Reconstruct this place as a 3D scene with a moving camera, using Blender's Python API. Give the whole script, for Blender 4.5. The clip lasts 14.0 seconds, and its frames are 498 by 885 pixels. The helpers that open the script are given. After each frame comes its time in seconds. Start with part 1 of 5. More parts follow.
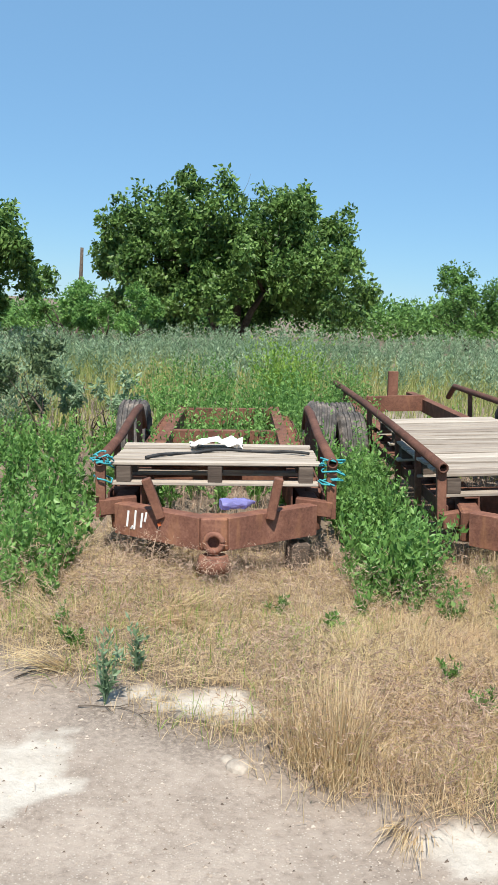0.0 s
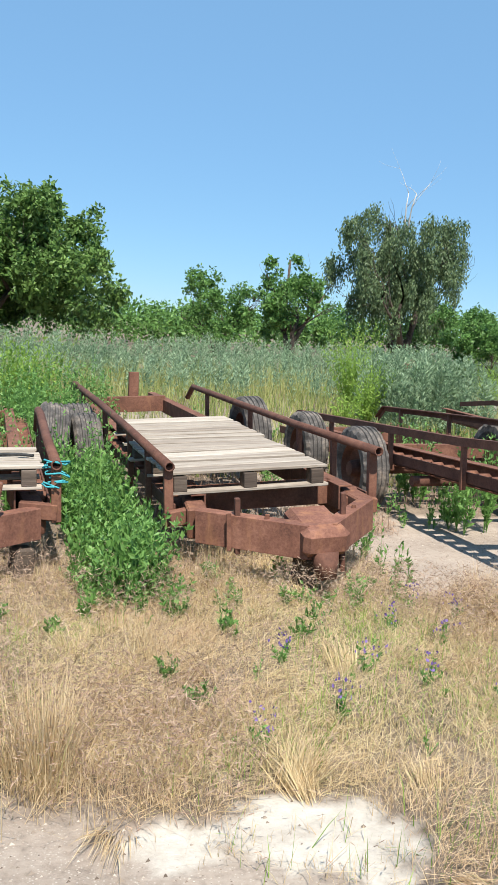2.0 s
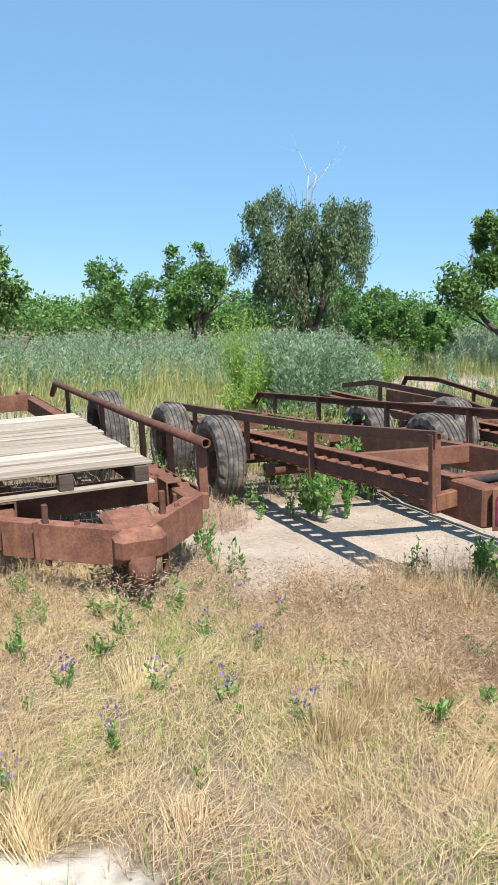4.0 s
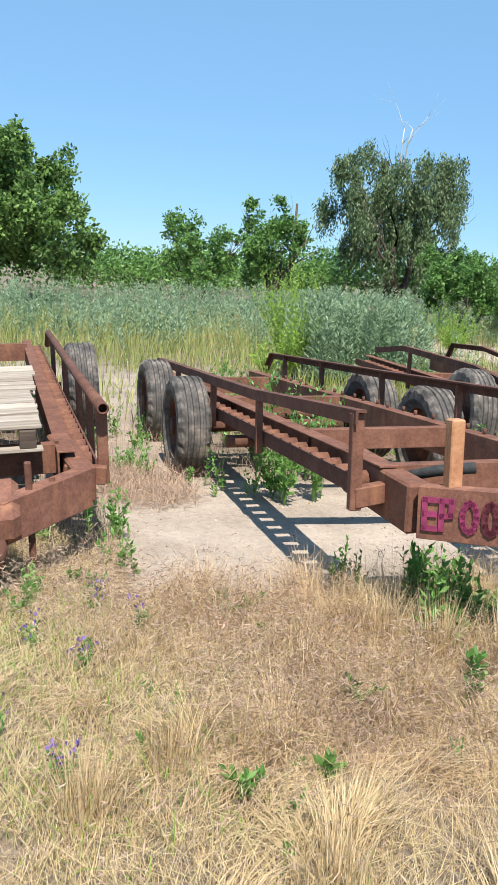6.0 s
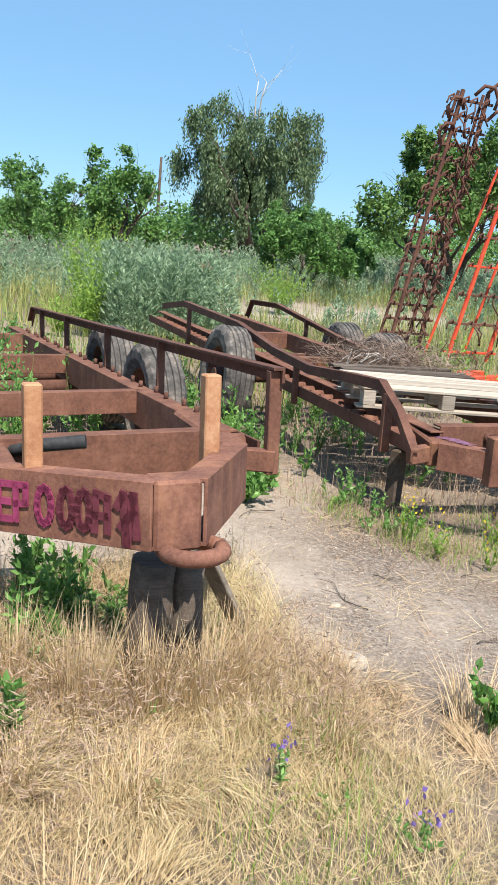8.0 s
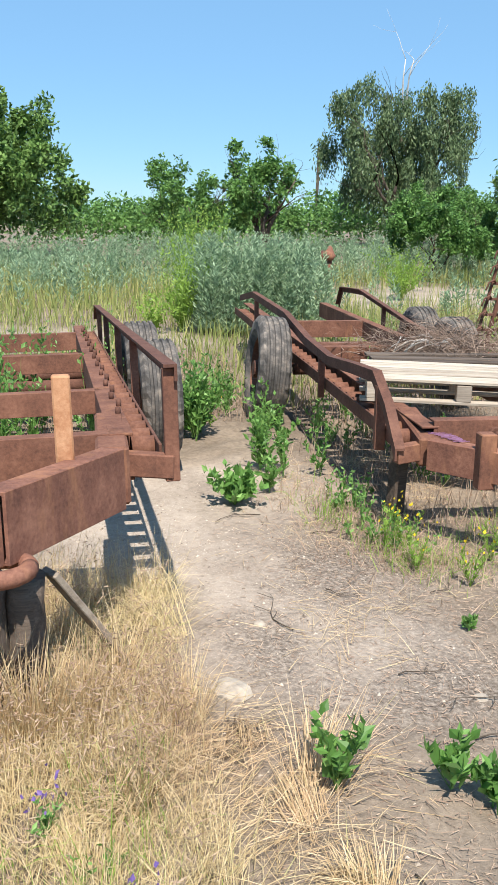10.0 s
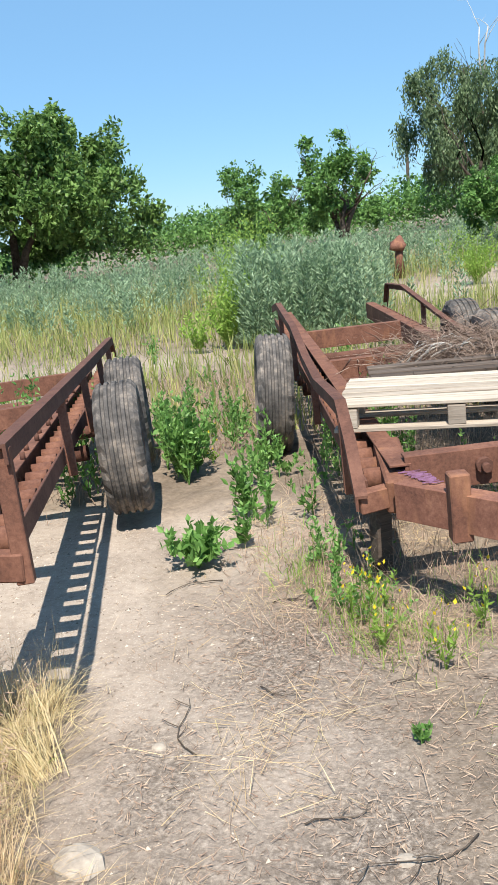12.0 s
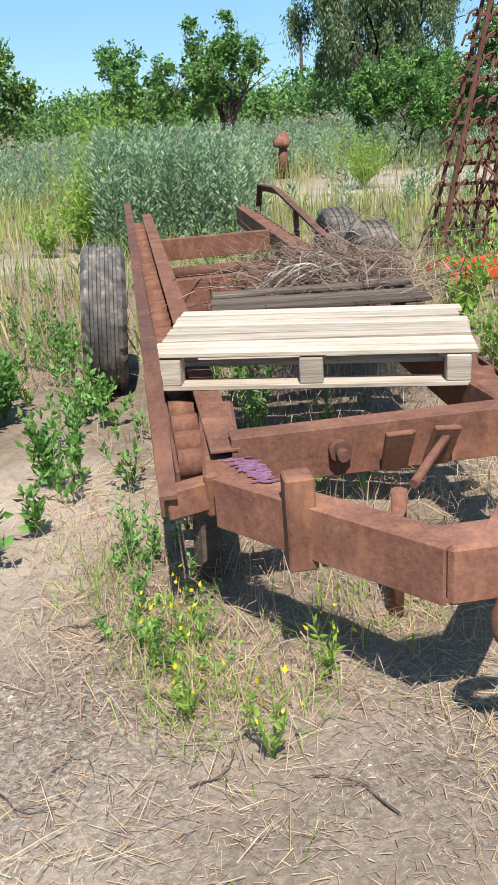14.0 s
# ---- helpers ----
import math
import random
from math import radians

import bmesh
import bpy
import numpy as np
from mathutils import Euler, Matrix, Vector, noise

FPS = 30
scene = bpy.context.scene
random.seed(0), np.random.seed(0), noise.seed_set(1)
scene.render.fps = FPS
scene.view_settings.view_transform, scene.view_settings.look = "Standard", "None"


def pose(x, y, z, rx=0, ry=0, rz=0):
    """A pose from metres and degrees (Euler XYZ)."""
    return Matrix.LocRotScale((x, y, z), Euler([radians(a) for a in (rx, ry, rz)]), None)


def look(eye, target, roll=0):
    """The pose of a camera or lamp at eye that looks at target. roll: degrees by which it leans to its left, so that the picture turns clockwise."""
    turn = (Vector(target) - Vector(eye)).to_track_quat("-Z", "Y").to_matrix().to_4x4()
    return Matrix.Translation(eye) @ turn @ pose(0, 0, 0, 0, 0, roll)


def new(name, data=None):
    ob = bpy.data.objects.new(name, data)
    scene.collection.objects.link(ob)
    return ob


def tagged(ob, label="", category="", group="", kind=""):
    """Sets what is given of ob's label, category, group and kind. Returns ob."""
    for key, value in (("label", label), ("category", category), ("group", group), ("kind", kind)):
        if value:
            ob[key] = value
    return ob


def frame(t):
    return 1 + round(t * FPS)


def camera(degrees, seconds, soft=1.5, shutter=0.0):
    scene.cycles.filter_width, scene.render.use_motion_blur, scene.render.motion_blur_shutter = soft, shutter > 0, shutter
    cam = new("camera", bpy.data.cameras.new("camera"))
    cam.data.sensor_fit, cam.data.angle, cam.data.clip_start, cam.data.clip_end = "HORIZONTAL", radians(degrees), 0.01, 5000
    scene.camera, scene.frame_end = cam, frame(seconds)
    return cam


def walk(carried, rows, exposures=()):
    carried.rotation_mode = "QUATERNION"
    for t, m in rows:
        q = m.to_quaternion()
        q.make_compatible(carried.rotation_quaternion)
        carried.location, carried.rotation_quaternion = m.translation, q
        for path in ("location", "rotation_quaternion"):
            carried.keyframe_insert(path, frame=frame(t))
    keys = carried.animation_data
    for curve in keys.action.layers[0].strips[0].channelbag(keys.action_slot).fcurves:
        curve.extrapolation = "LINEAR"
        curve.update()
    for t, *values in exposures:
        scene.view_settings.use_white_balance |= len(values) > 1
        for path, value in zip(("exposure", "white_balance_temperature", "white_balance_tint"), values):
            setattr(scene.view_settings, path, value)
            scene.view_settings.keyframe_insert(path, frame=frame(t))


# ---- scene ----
cam = camera(31.4, 14.0)
PATH = [
    (0, (-0.02, -0.009, 1.605), (-0.021, 1.969, 1.308), 3.9),
    (0.2, (0.007, -0.001, 1.607), (0.069, 1.976, 1.313), 4.9),
    (0.5, (0.032, -0.003, 1.604), (0.186, 1.972, 1.328), 5.3),
    (1, (0.078, -0.001, 1.615), (0.352, 1.965, 1.37), 5.4),
    (1.5, (0.119, 0.007, 1.607), (0.511, 1.953, 1.362), 5.3),
    (2, (0.178, 0.013, 1.605), (0.715, 1.923, 1.353), 4.9),
    (2.5, (0.298, 0.041, 1.602), (0.972, 1.91, 1.37), 3.6),
    (3, (0.487, 0.103, 1.607), (1.245, 1.944, 1.413), 2.6),
    (3.2, (0.565, 0.107, 1.61), (1.317, 1.948, 1.404), 2.5),
    (5.3, (1.782, 0.568, 1.644), (2.313, 2.465, 1.3), 3.2),
    (5.5, (1.913, 0.63, 1.614), (2.422, 2.531, 1.258), 3.7),
    (6, (2.262, 0.756, 1.618), (2.746, 2.662, 1.25), 4.3),
    (6.5, (2.532, 0.797, 1.61), (2.992, 2.706, 1.232), 4.4),
    (6.8, (2.791, 0.836, 1.622), (3.235, 2.747, 1.231), 4.9),
    (7, (2.931, 0.821, 1.637), (3.368, 2.732, 1.241), 5.2),
    (7.5, (3.295, 0.998, 1.614), (3.785, 2.891, 1.193), 5.2),
    (7.7, (3.423, 1.02, 1.63), (4.047, 2.873, 1.211), 5.5),
    (8, (3.641, 1.123, 1.618), (4.385, 2.928, 1.184), 5.6),
    (8.2, (3.786, 1.15, 1.637), (4.558, 2.939, 1.185), 5.5),
    (8.5, (3.984, 1.175, 1.644), (4.652, 3.01, 1.215), 4.3),
    (8.7, (4.097, 1.194, 1.651), (4.737, 3.037, 1.209), 4.2),
    (10.8, (5.313, 1.141, 1.679), (5.528, 3.071, 1.201), 0.4),
    (11, (5.413, 1.329, 1.69), (5.62, 3.27, 1.252), 0.2),
    (11.5, (5.644, 1.59, 1.674), (5.925, 3.532, 1.286), 0.6),
    (12, (5.879, 1.832, 1.716), (5.97, 3.773, 1.242), -5.4),
    (12.5, (6.04, 2.107, 1.675), (6.258, 4.034, 1.189), -3.1),
    (13, (6.12, 2.436, 1.669), (6.494, 4.341, 1.188), -1.5),
    (13.5, (6.248, 2.724, 1.63), (6.597, 4.606, 1.05), -2.7),
    (14, (6.354, 2.982, 1.634), (6.667, 4.829, 0.931), -2.8),
]
walk(cam, [(t, look(eye, target, roll)) for t, eye, target, roll in PATH], [(0.0, 0.46), (2.0, 0.58), (8.0, 0.68), (14.0, 0.66)])

# ---- light ----
world = bpy.data.worlds.new("sky")
scene.world = world
world.use_nodes = True
wn = world.node_tree.nodes
sky = wn.new("ShaderNodeTexSky")
sky.sky_type, sky.sun_disc = "NISHITA", False
SUN = Vector((-0.06, -0.62, 1.0)).normalized()      # towards the sun
sky.sun_elevation = math.asin(SUN.z)
sky.sun_rotation = math.atan2(SUN.x, SUN.y)
sky.air_density, sky.dust_density, sky.ozone_density = 1.0, 0.0, 3.0
sky.altitude = 1200
tint = wn.new("ShaderNodeMix")
tint.data_type, tint.blend_type = "RGBA", "MULTIPLY"
tint.inputs[0].default_value, tint.inputs[7].default_value = 1.0, (0.85, 1.05, 1.09, 1)
world.node_tree.links.new(sky.outputs[0], tint.inputs[6])
clear = wn.new("ShaderNodeMix")
clear.data_type = "RGBA"
clear.inputs[0].default_value, clear.inputs[7].default_value = 0.62, (2.0, 4.0, 6.6, 1)
world.node_tree.links.new(tint.outputs[2], clear.inputs[6])
world.node_tree.links.new(clear.outputs[2], wn["Background"].inputs[0])
wn["Background"].inputs[1].default_value = 0.092
sun = new("sun", bpy.data.lights.new("sun", "SUN"))
sun.data.energy, sun.data.angle, sun.data.color = 5.0, radians(0.55), (1.0, 0.95, 0.87)
sun.matrix_world = look(SUN * 60, (0, 0, 0))

rng = np.random.default_rng(7)


# ---- materials ----
def mat(name, rough=0.8, metal=0.0):
    m = bpy.data.materials.new(name)
    m.use_nodes = True
    b = m.node_tree.nodes["Principled BSDF"]
    b.inputs["Roughness"].default_value, b.inputs["Metallic"].default_value = rough, metal
    b.inputs["Specular IOR Level"].default_value = 0.3
    return m, m.node_tree.nodes, m.node_tree.links, b


def noise_node(n, l, scale, detail=6, rough=0.6, coord=None, stretch=None):
    tc = coord or n.new("ShaderNodeTexCoord").outputs["Object"]
    if stretch:
        mp = n.new("ShaderNodeMapping")
        mp.inputs["Scale"].default_value = stretch
        l.new(tc, mp.inputs[0])
        tc = mp.outputs[0]
    t = n.new("ShaderNodeTexNoise")
    t.inputs["Scale"].default_value, t.inputs["Detail"].default_value, t.inputs["Roughness"].default_value = scale, detail, rough
    l.new(tc, t.inputs["Vector"])
    return t.outputs["Fac"]


def ramp(n, l, fac, *stops):
    r = n.new("ShaderNodeValToRGB")
    e = r.color_ramp.elements
    while len(e) < len(stops):
        e.new(0.5)
    for el, (p, c) in zip(e, stops):
        el.position, el.color = p, (*c, 1)
    l.new(fac, r.inputs[0])
    return r.outputs[0]


def mix(n, l, fac, a, b, mode="MIX"):
    m = n.new("ShaderNodeMix")
    m.data_type, m.blend_type = "RGBA", mode
    for s, v in ((m.inputs[0], fac), (m.inputs[6], a), (m.inputs[7], b)):
        if isinstance(v, (int, float)):
            s.default_value = v
        elif isinstance(v, tuple):
            s.default_value = (*v, 1)
        else:
            l.new(v, s)
    return m.outputs[2]


def bump(n, l, b, height, strength=0.4, dist=0.01):
    k = n.new("ShaderNodeBump")
    k.inputs["Strength"].default_value, k.inputs["Distance"].default_value = strength, dist
    l.new(height, k.inputs["Height"])
    l.new(k.outputs[0], b.inputs["Normal"])


def rust(name, dark, mid, light, spots=0.5):
    m, n, l, b = mat(name, 0.85)
    big = noise_node(n, l, 5.0, 10, 0.72)
    fine = noise_node(n, l, 60, 6, 0.7)
    streak = noise_node(n, l, 9, 5, 0.6, stretch=(1, 1, 0.25))
    c = ramp(n, l, big, (0.36, dark), (0.5, mid), (0.64, light))
    c = mix(n, l, 0.45, c, ramp(n, l, fine, (0.3, dark), (0.7, light)), "MIX")
    c = mix(n, l, ramp(n, l, streak, (spots, (0, 0, 0)), (spots + 0.2, (0.5, 0.5, 0.5))), c, (0.40, 0.19, 0.09))
    l.new(c, b.inputs["Base Color"])
    bump(n, l, b, fine, 0.5, 0.004)
    return m


def wood(name, a, bcol, c3):
    m, n, l, b = mat(name, 0.9)
    oi = n.new("ShaderNodeObjectInfo")
    grain = noise_node(n, l, 14, 8, 0.7, stretch=(0.12, 1.6, 1.6))
    fine = noise_node(n, l, 120, 4, 0.7, stretch=(0.06, 1, 1))
    c = ramp(n, l, grain, (0.3, a), (0.52, bcol), (0.75, c3))
    c = mix(n, l, ramp(n, l, fine, (0.35, (0.55, 0.55, 0.55)), (0.5, (0, 0, 0))), c, a)
    c = mix(n, l, 1.0, c, ramp(n, l, oi.outputs["Random"], (0, (0.58, 0.55, 0.53)), (1, (1.0, 1.0, 1.0))), "MULTIPLY")
    l.new(c, b.inputs["Base Color"])
    bump(n, l, b, fine, 0.5, 0.004)
    return m


def leafmat(name, stops, trans=0.42, rough=0.6):
    m, n, l, b = mat(name, rough)
    g = n.new("ShaderNodeNewGeometry")
    c = ramp(n, l, g.outputs["Random Per Island"], *stops)
    c = mix(n, l, 0.35, c, ramp(n, l, noise_node(n, l, 0.7, 3), (0.35, stops[0][1]), (0.65, stops[-1][1])))
    l.new(c, b.inputs["Base Color"])
    t = n.new("ShaderNodeBsdfTranslucent")
    l.new(c, t.inputs[0])
    s = n.new("ShaderNodeMixShader")
    s.inputs[0].default_value = trans
    l.new(b.outputs[0], s.inputs[1])
    l.new(t.outputs[0], s.inputs[2])
    l.new(s.outputs[0], n["Material Output"].inputs[0])
    return m


RUST = rust("rusted_steel", (0.077, 0.033, 0.023), (0.160, 0.068, 0.043), (0.265, 0.125, 0.080), 0.58)
RUST_DARK = rust("dark_rusted_steel", (0.058, 0.026, 0.019), (0.109, 0.048, 0.033), (0.192, 0.090, 0.060), 0.7)
RUST_PALE = rust("ochre_rusted_steel", (0.26, 0.10, 0.045), (0.42, 0.20, 0.10), (0.56, 0.32, 0.18), 0.45)
RUST_RED = rust("reddish_rusted_plate", (0.090, 0.037, 0.027), (0.185, 0.078, 0.052), (0.330, 0.158, 0.104), 0.52)
WOOD = wood("weathered_wood", (0.28, 0.23, 0.18), (0.50, 0.43, 0.35), (0.66, 0.60, 0.51))
WOOD_PALE = wood("pale_bleached_wood", (0.32, 0.26, 0.20), (0.56, 0.48, 0.385), (0.70, 0.62, 0.52))
# old dark wood, its colour lowered further to hold the props' shade
WOOD_DARK = wood("old_dark_shaded_wood", (0.07, 0.052, 0.040), (0.15, 0.115, 0.09), (0.25, 0.20, 0.16))

TYRE, n, l, b = mat("old_rubber", 0.85)
l.new(ramp(n, l, noise_node(n, l, 7, 8, 0.7), (0.34, (0.040, 0.037, 0.035)), (0.5, (0.105, 0.094, 0.085)), (0.66, (0.27, 0.225, 0.185))), b.inputs["Base Color"])
bump(n, l, b, noise_node(n, l, 70), 0.3, 0.003)


def plain(name, a, c, scale=12, rough=0.6, metal=0.0):
    m, n, l, b = mat(name, rough, metal)
    l.new(ramp(n, l, noise_node(n, l, scale, 6, 0.65), (0.35, a), (0.65, c)), b.inputs["Base Color"])
    bump(n, l, b, noise_node(n, l, scale * 6), 0.2, 0.002)
    return m


PURPLE = plain("purple_spray_paint", (0.16, 0.07, 0.09), (0.24, 0.12, 0.22), 30, 0.8)
MAGENTA = plain("magenta_spray_paint", (0.20, 0.03, 0.07), (0.34, 0.05, 0.13), 25, 0.8)
MAROON = plain("maroon_spray_paint", (0.10, 0.022, 0.030), (0.16, 0.035, 0.05), 25, 0.8)
ORANGE = plain("orange_spray_paint", (0.45, 0.10, 0.03), (0.7, 0.16, 0.05), 25, 0.8)
RED = plain("faded_red_paint", (0.48, 0.05, 0.022), (0.70, 0.10, 0.04), 8, 0.5)
WHITE = plain("white_cloth", (0.72, 0.72, 0.70), (0.82, 0.82, 0.80), 20, 0.9)
TEAL = plain("teal_twine", (0.03, 0.25, 0.30), (0.08, 0.42, 0.46), 60, 0.8)
BLACK = plain("black_rubber_hose", (0.02, 0.02, 0.02), (0.05, 0.05, 0.05), 20, 0.7)
STONE = plain("pale_stone", (0.28, 0.235, 0.19), (0.44, 0.38, 0.31), 18, 0.9)
BARK = plain("bark", (0.05, 0.038, 0.028), (0.14, 0.11, 0.085), 9, 0.95)
BIRCH = plain("bare_grey_wood", (0.38, 0.35, 0.31), (0.58, 0.55, 0.50), 9, 0.9)
VIOLET = leafmat("violet_petals", ((0.0, (0.16, 0.10, 0.34)), (1.0, (0.30, 0.20, 0.50))), 0.3)
YELLOW = leafmat("yellow_petals", ((0.0, (0.7, 0.5, 0.02)), (1.0, (0.85, 0.68, 0.05))), 0.3)
PLASTIC, n, l, b = mat("blue_clear_plastic", 0.15)
b.inputs["Base Color"].default_value = (0.42, 0.40, 0.80, 1)
b.inputs["Transmission Weight"].default_value = 0.6

STRAW = leafmat("dry_straw", ((0.0, (0.42, 0.28, 0.155)), (0.45, (0.69, 0.50, 0.30)), (0.92, (0.86, 0.68, 0.46)), (1.0, (0.50, 0.48, 0.20))), 0.28, 0.6)
STRAW_BROWN = leafmat("brown_seed_heads", ((0.0, (0.23, 0.145, 0.105)), (0.5, (0.42, 0.29, 0.21)), (1.0, (0.66, 0.50, 0.36))), 0.25, 0.8)
GREEN = leafmat("weed_leaves", ((0.0, (0.052, 0.135, 0.026)), (0.5, (0.145, 0.315, 0.068)), (1.0, (0.32, 0.53, 0.16))), 0.38, 0.42)
LIME = leafmat("lime_leaves", ((0.0, (0.15, 0.26, 0.04)), (0.5, (0.24, 0.40, 0.065)), (1.0, (0.40, 0.54, 0.12))))
SAGE = leafmat("grey_green_wormwood", ((0.0, (0.085, 0.155, 0.070)), (0.5, (0.255, 0.385, 0.210)), (1.0, (0.45, 0.56, 0.36))), 0.34)
MEADOW = leafmat("meadow_grass", ((0.0, (0.156, 0.208, 0.052)), (0.5, (0.225, 0.315, 0.080)), (1.0, (0.546, 0.468, 0.195))), 0.3)
TREE = leafmat("walnut_leaves", ((0.0, (0.026, 0.062, 0.014)), (0.5, (0.095, 0.195, 0.040)), (1.0, (0.25, 0.39, 0.11))), 0.30, 0.40)
TREE_GREY = leafmat("silvery_leaves", ((0.0, (0.040, 0.075, 0.030)), (0.5, (0.110, 0.175, 0.075)), (1.0, (0.25, 0.33, 0.16))), 0.30, 0.42)
TREE_LIGHT = leafmat("acacia_leaves", ((0.0, (0.036, 0.092, 0.020)), (0.5, (0.105, 0.235, 0.052)), (1.0, (0.24, 0.42, 0.115))), 0.32, 0.45)


# ---- ground ----
def smooth(a, b, v):
    t = np.clip((v - a) / (b - a), 0, 1)
    return t * t * (3 - 2 * t)


def fbm(x, y, s, k=0):
    """Cheap layered waves, about -1 to 1."""
    v = 0
    for i, f in enumerate((1.0, 2.1, 4.3, 8.9)):
        a = 1.3 + 2.1 * i + k
        v = v + np.sin(x * s * f * math.cos(a) + y * s * f * math.sin(a) + a * 3 + 1.7 * np.sin(s * f * 0.6 * (y - x) + a)) / (1.6 ** i)
    return v / 2.2


def rise(x, y):
    """The land: level yard, far field climbing gently towards the east."""
    return 0.042 * np.clip(x, -40, 60) * smooth(10, 30, y)


def box_mask(x, y, x0, x1, y0, y1, soft=0.12):
    return smooth(x0 - soft, x0 + soft, x) * smooth(-x1 - soft, -x1 + soft, -x) * smooth(y0 - soft, y0 + soft, y) * smooth(-y1 - soft, -y1 + soft, -y)


def bare(x, y):
    """1 on bare concrete and dust, 0 under grass."""
    w = fbm(x, y, 3.0) * 0.16
    edge = 3.58 - 0.62 * (np.clip(x, -6, 9) + 0.7)
    a = smooth(-0.25, 0.3, edge + w - y) * smooth(-2.4, -1.7, -x)
    slab = box_mask(x + w * 0.3, y + w * 0.3, 2.78, 5.5, 5.02, 7.5, 0.05)
    right = box_mask(x + w, y + w, 5.25, 6.45, 3.9, 7.2, 0.25) * (0.8 + 0.2 * fbm(x, y, 3.0, 4))
    front = box_mask(x + w, y + w, 5.3, 9.5, 2.2, 5.3, 0.4) * (0.40 + 0.3 * fbm(x, y, 2.0, 7))
    far = box_mask(x + w * 3, y + w * 3, -1, 6.6, 13.2, 14.8, 0.8) * 0.9 + box_mask(x + w * 3, y + w * 3, 9.5, 16, 17.5, 21, 1.0)
    back = box_mask(x + w * 2, y + w * 2, 2.6, 3.7, 7.5, 13.0, 0.3) * 0.7
    return np.maximum(np.clip(a + slab + right + front + far + back, 0, 1), np.clip(pale(x, y) * 1.3, 0, 1))


def litter(x, y):
    """1 where dark soil and plant litter cover the concrete."""
    w = fbm(x, y, 3.4, 5) * 0.3
    a = box_mask(x + w, y + w, 5.75, 9.6, 1.0, 5.9, 0.45) * (0.80 + 0.5 * fbm(x, y, 2.6, 1))
    b = box_mask(x + w, y + w, 5.2, 5.75, 2.6, 4.7, 0.25) * (0.5 + 0.5 * fbm(x, y, 4.0, 3))
    c = smooth(0.6, 0.0, np.abs(y - 3.25 + 0.35 * x + w)) * smooth(-1.2, -0.6, x) * smooth(2.2, 1.2, x) * 0.8
    return np.clip(a + b + c, 0, 1)


def pale(x, y):
    """White lime on the concrete."""
    w = fbm(x, y, 7.0, 2) * 0.10
    p = 0
    for cx, cy, rx, ry in ((-0.18, 3.42, 0.21, 0.11), (-0.80, 2.85, 0.28, 0.22), (1.22, 2.52, 0.26, 0.20), (0.72, 2.52, 0.16, 0.11)):
        p = p + smooth(0.35, -0.15, np.hypot((x - cx) / rx, (y - cy) / ry) - 1 + w * 7 + 0.3 * fbm(x, y, 22, 6))
    return np.clip(p, 0, 1) * (0.75 + 0.25 * fbm(x, y, 14, 3))


def height(x, y):
    near = smooth(30, 12, np.hypot(x - 3, y - 4))
    b = bare(x, y)
    return rise(x, y) + near * (1 - b) * (0.022 * fbm(x, y, 2.6) + 0.018 * fbm(x, y, 9, 1)) - 0.012 * b * near + 0.004 * b * near * fbm(x, y, 11)


def axis(lo, hi, fine0, fine1, step):
    v = list(np.arange(fine0, fine1, step))
    d, a = step, v[-1]
    while a < hi:
        d *= 1.25
        a += d
        v.append(a)
    d, a = step, v[0]
    while a > lo:
        d *= 1.25
        a -= d
        v.insert(0, a)
    return np.array(v)


def mesh_np(name, co, faces, smooth_faces=False):
    """A mesh from arrays: co (n, 3) and faces (m, k)."""
    me = bpy.data.meshes.new(name)
    co = np.ascontiguousarray(co, dtype=np.float32)
    faces = np.ascontiguousarray(faces, dtype=np.int32)
    m, k = faces.shape
    me.vertices.add(len(co))
    me.vertices.foreach_set("co", co.ravel())
    me.loops.add(m * k)
    me.loops.foreach_set("vertex_index", faces.ravel())
    me.polygons.add(m)
    me.polygons.foreach_set("loop_start", np.arange(0, m * k, k, dtype=np.int32))
    me.polygons.foreach_set("use_smooth", np.full(m, smooth_faces))
    me.update(calc_edges=True)
    return me


gx, gy = axis(-900, 900, -2.5, 9.0, 0.045), axis(-900, 900, 1.2, 9.0, 0.045)
X, Y = np.meshgrid(gx, gy)
Z = height(X, Y)
idx = np.arange(X.size).reshape(X.shape)
quads = np.stack([idx[:-1, :-1], idx[:-1, 1:], idx[1:, 1:], idx[1:, :-1]], -1).reshape(-1, 4)
me = mesh_np("ground", np.stack([X, Y, Z], -1).reshape(-1, 3), quads, True)
for nm, f in (("bare", bare), ("pale", pale), ("litter", litter)):
    at = me.attributes.new(nm, "FLOAT", "POINT")
    at.data.foreach_set("value", np.ascontiguousarray(f(X, Y), dtype=np.float32).ravel())
GROUND, n, l, b = mat("dry_ground", 0.95)
a1 = n.new("ShaderNodeAttribute")
a1.attribute_name = "bare"
a2 = n.new("ShaderNodeAttribute")
a2.attribute_name = "pale"
big, fine, grit = noise_node(n, l, 1.6, 8, 0.65), noise_node(n, l, 28, 8, 0.7), noise_node(n, l, 140, 4, 0.7)
soil = mix(n, l, 0.5, ramp(n, l, fine, (0.32, (0.075, 0.055, 0.040)), (0.68, (0.31, 0.24, 0.175))), ramp(n, l, big, (0.36, (0.13, 0.098, 0.072)), (0.64, (0.32, 0.25, 0.185))))
dust = mix(n, l, 0.5, ramp(n, l, fine, (0.3, (0.165, 0.126, 0.098)), (0.48, (0.37, 0.300, 0.240)), (0.75, (0.49, 0.410, 0.335))), ramp(n, l, big, (0.36, (0.235, 0.185, 0.145)), (0.64, (0.50, 0.415, 0.338))))
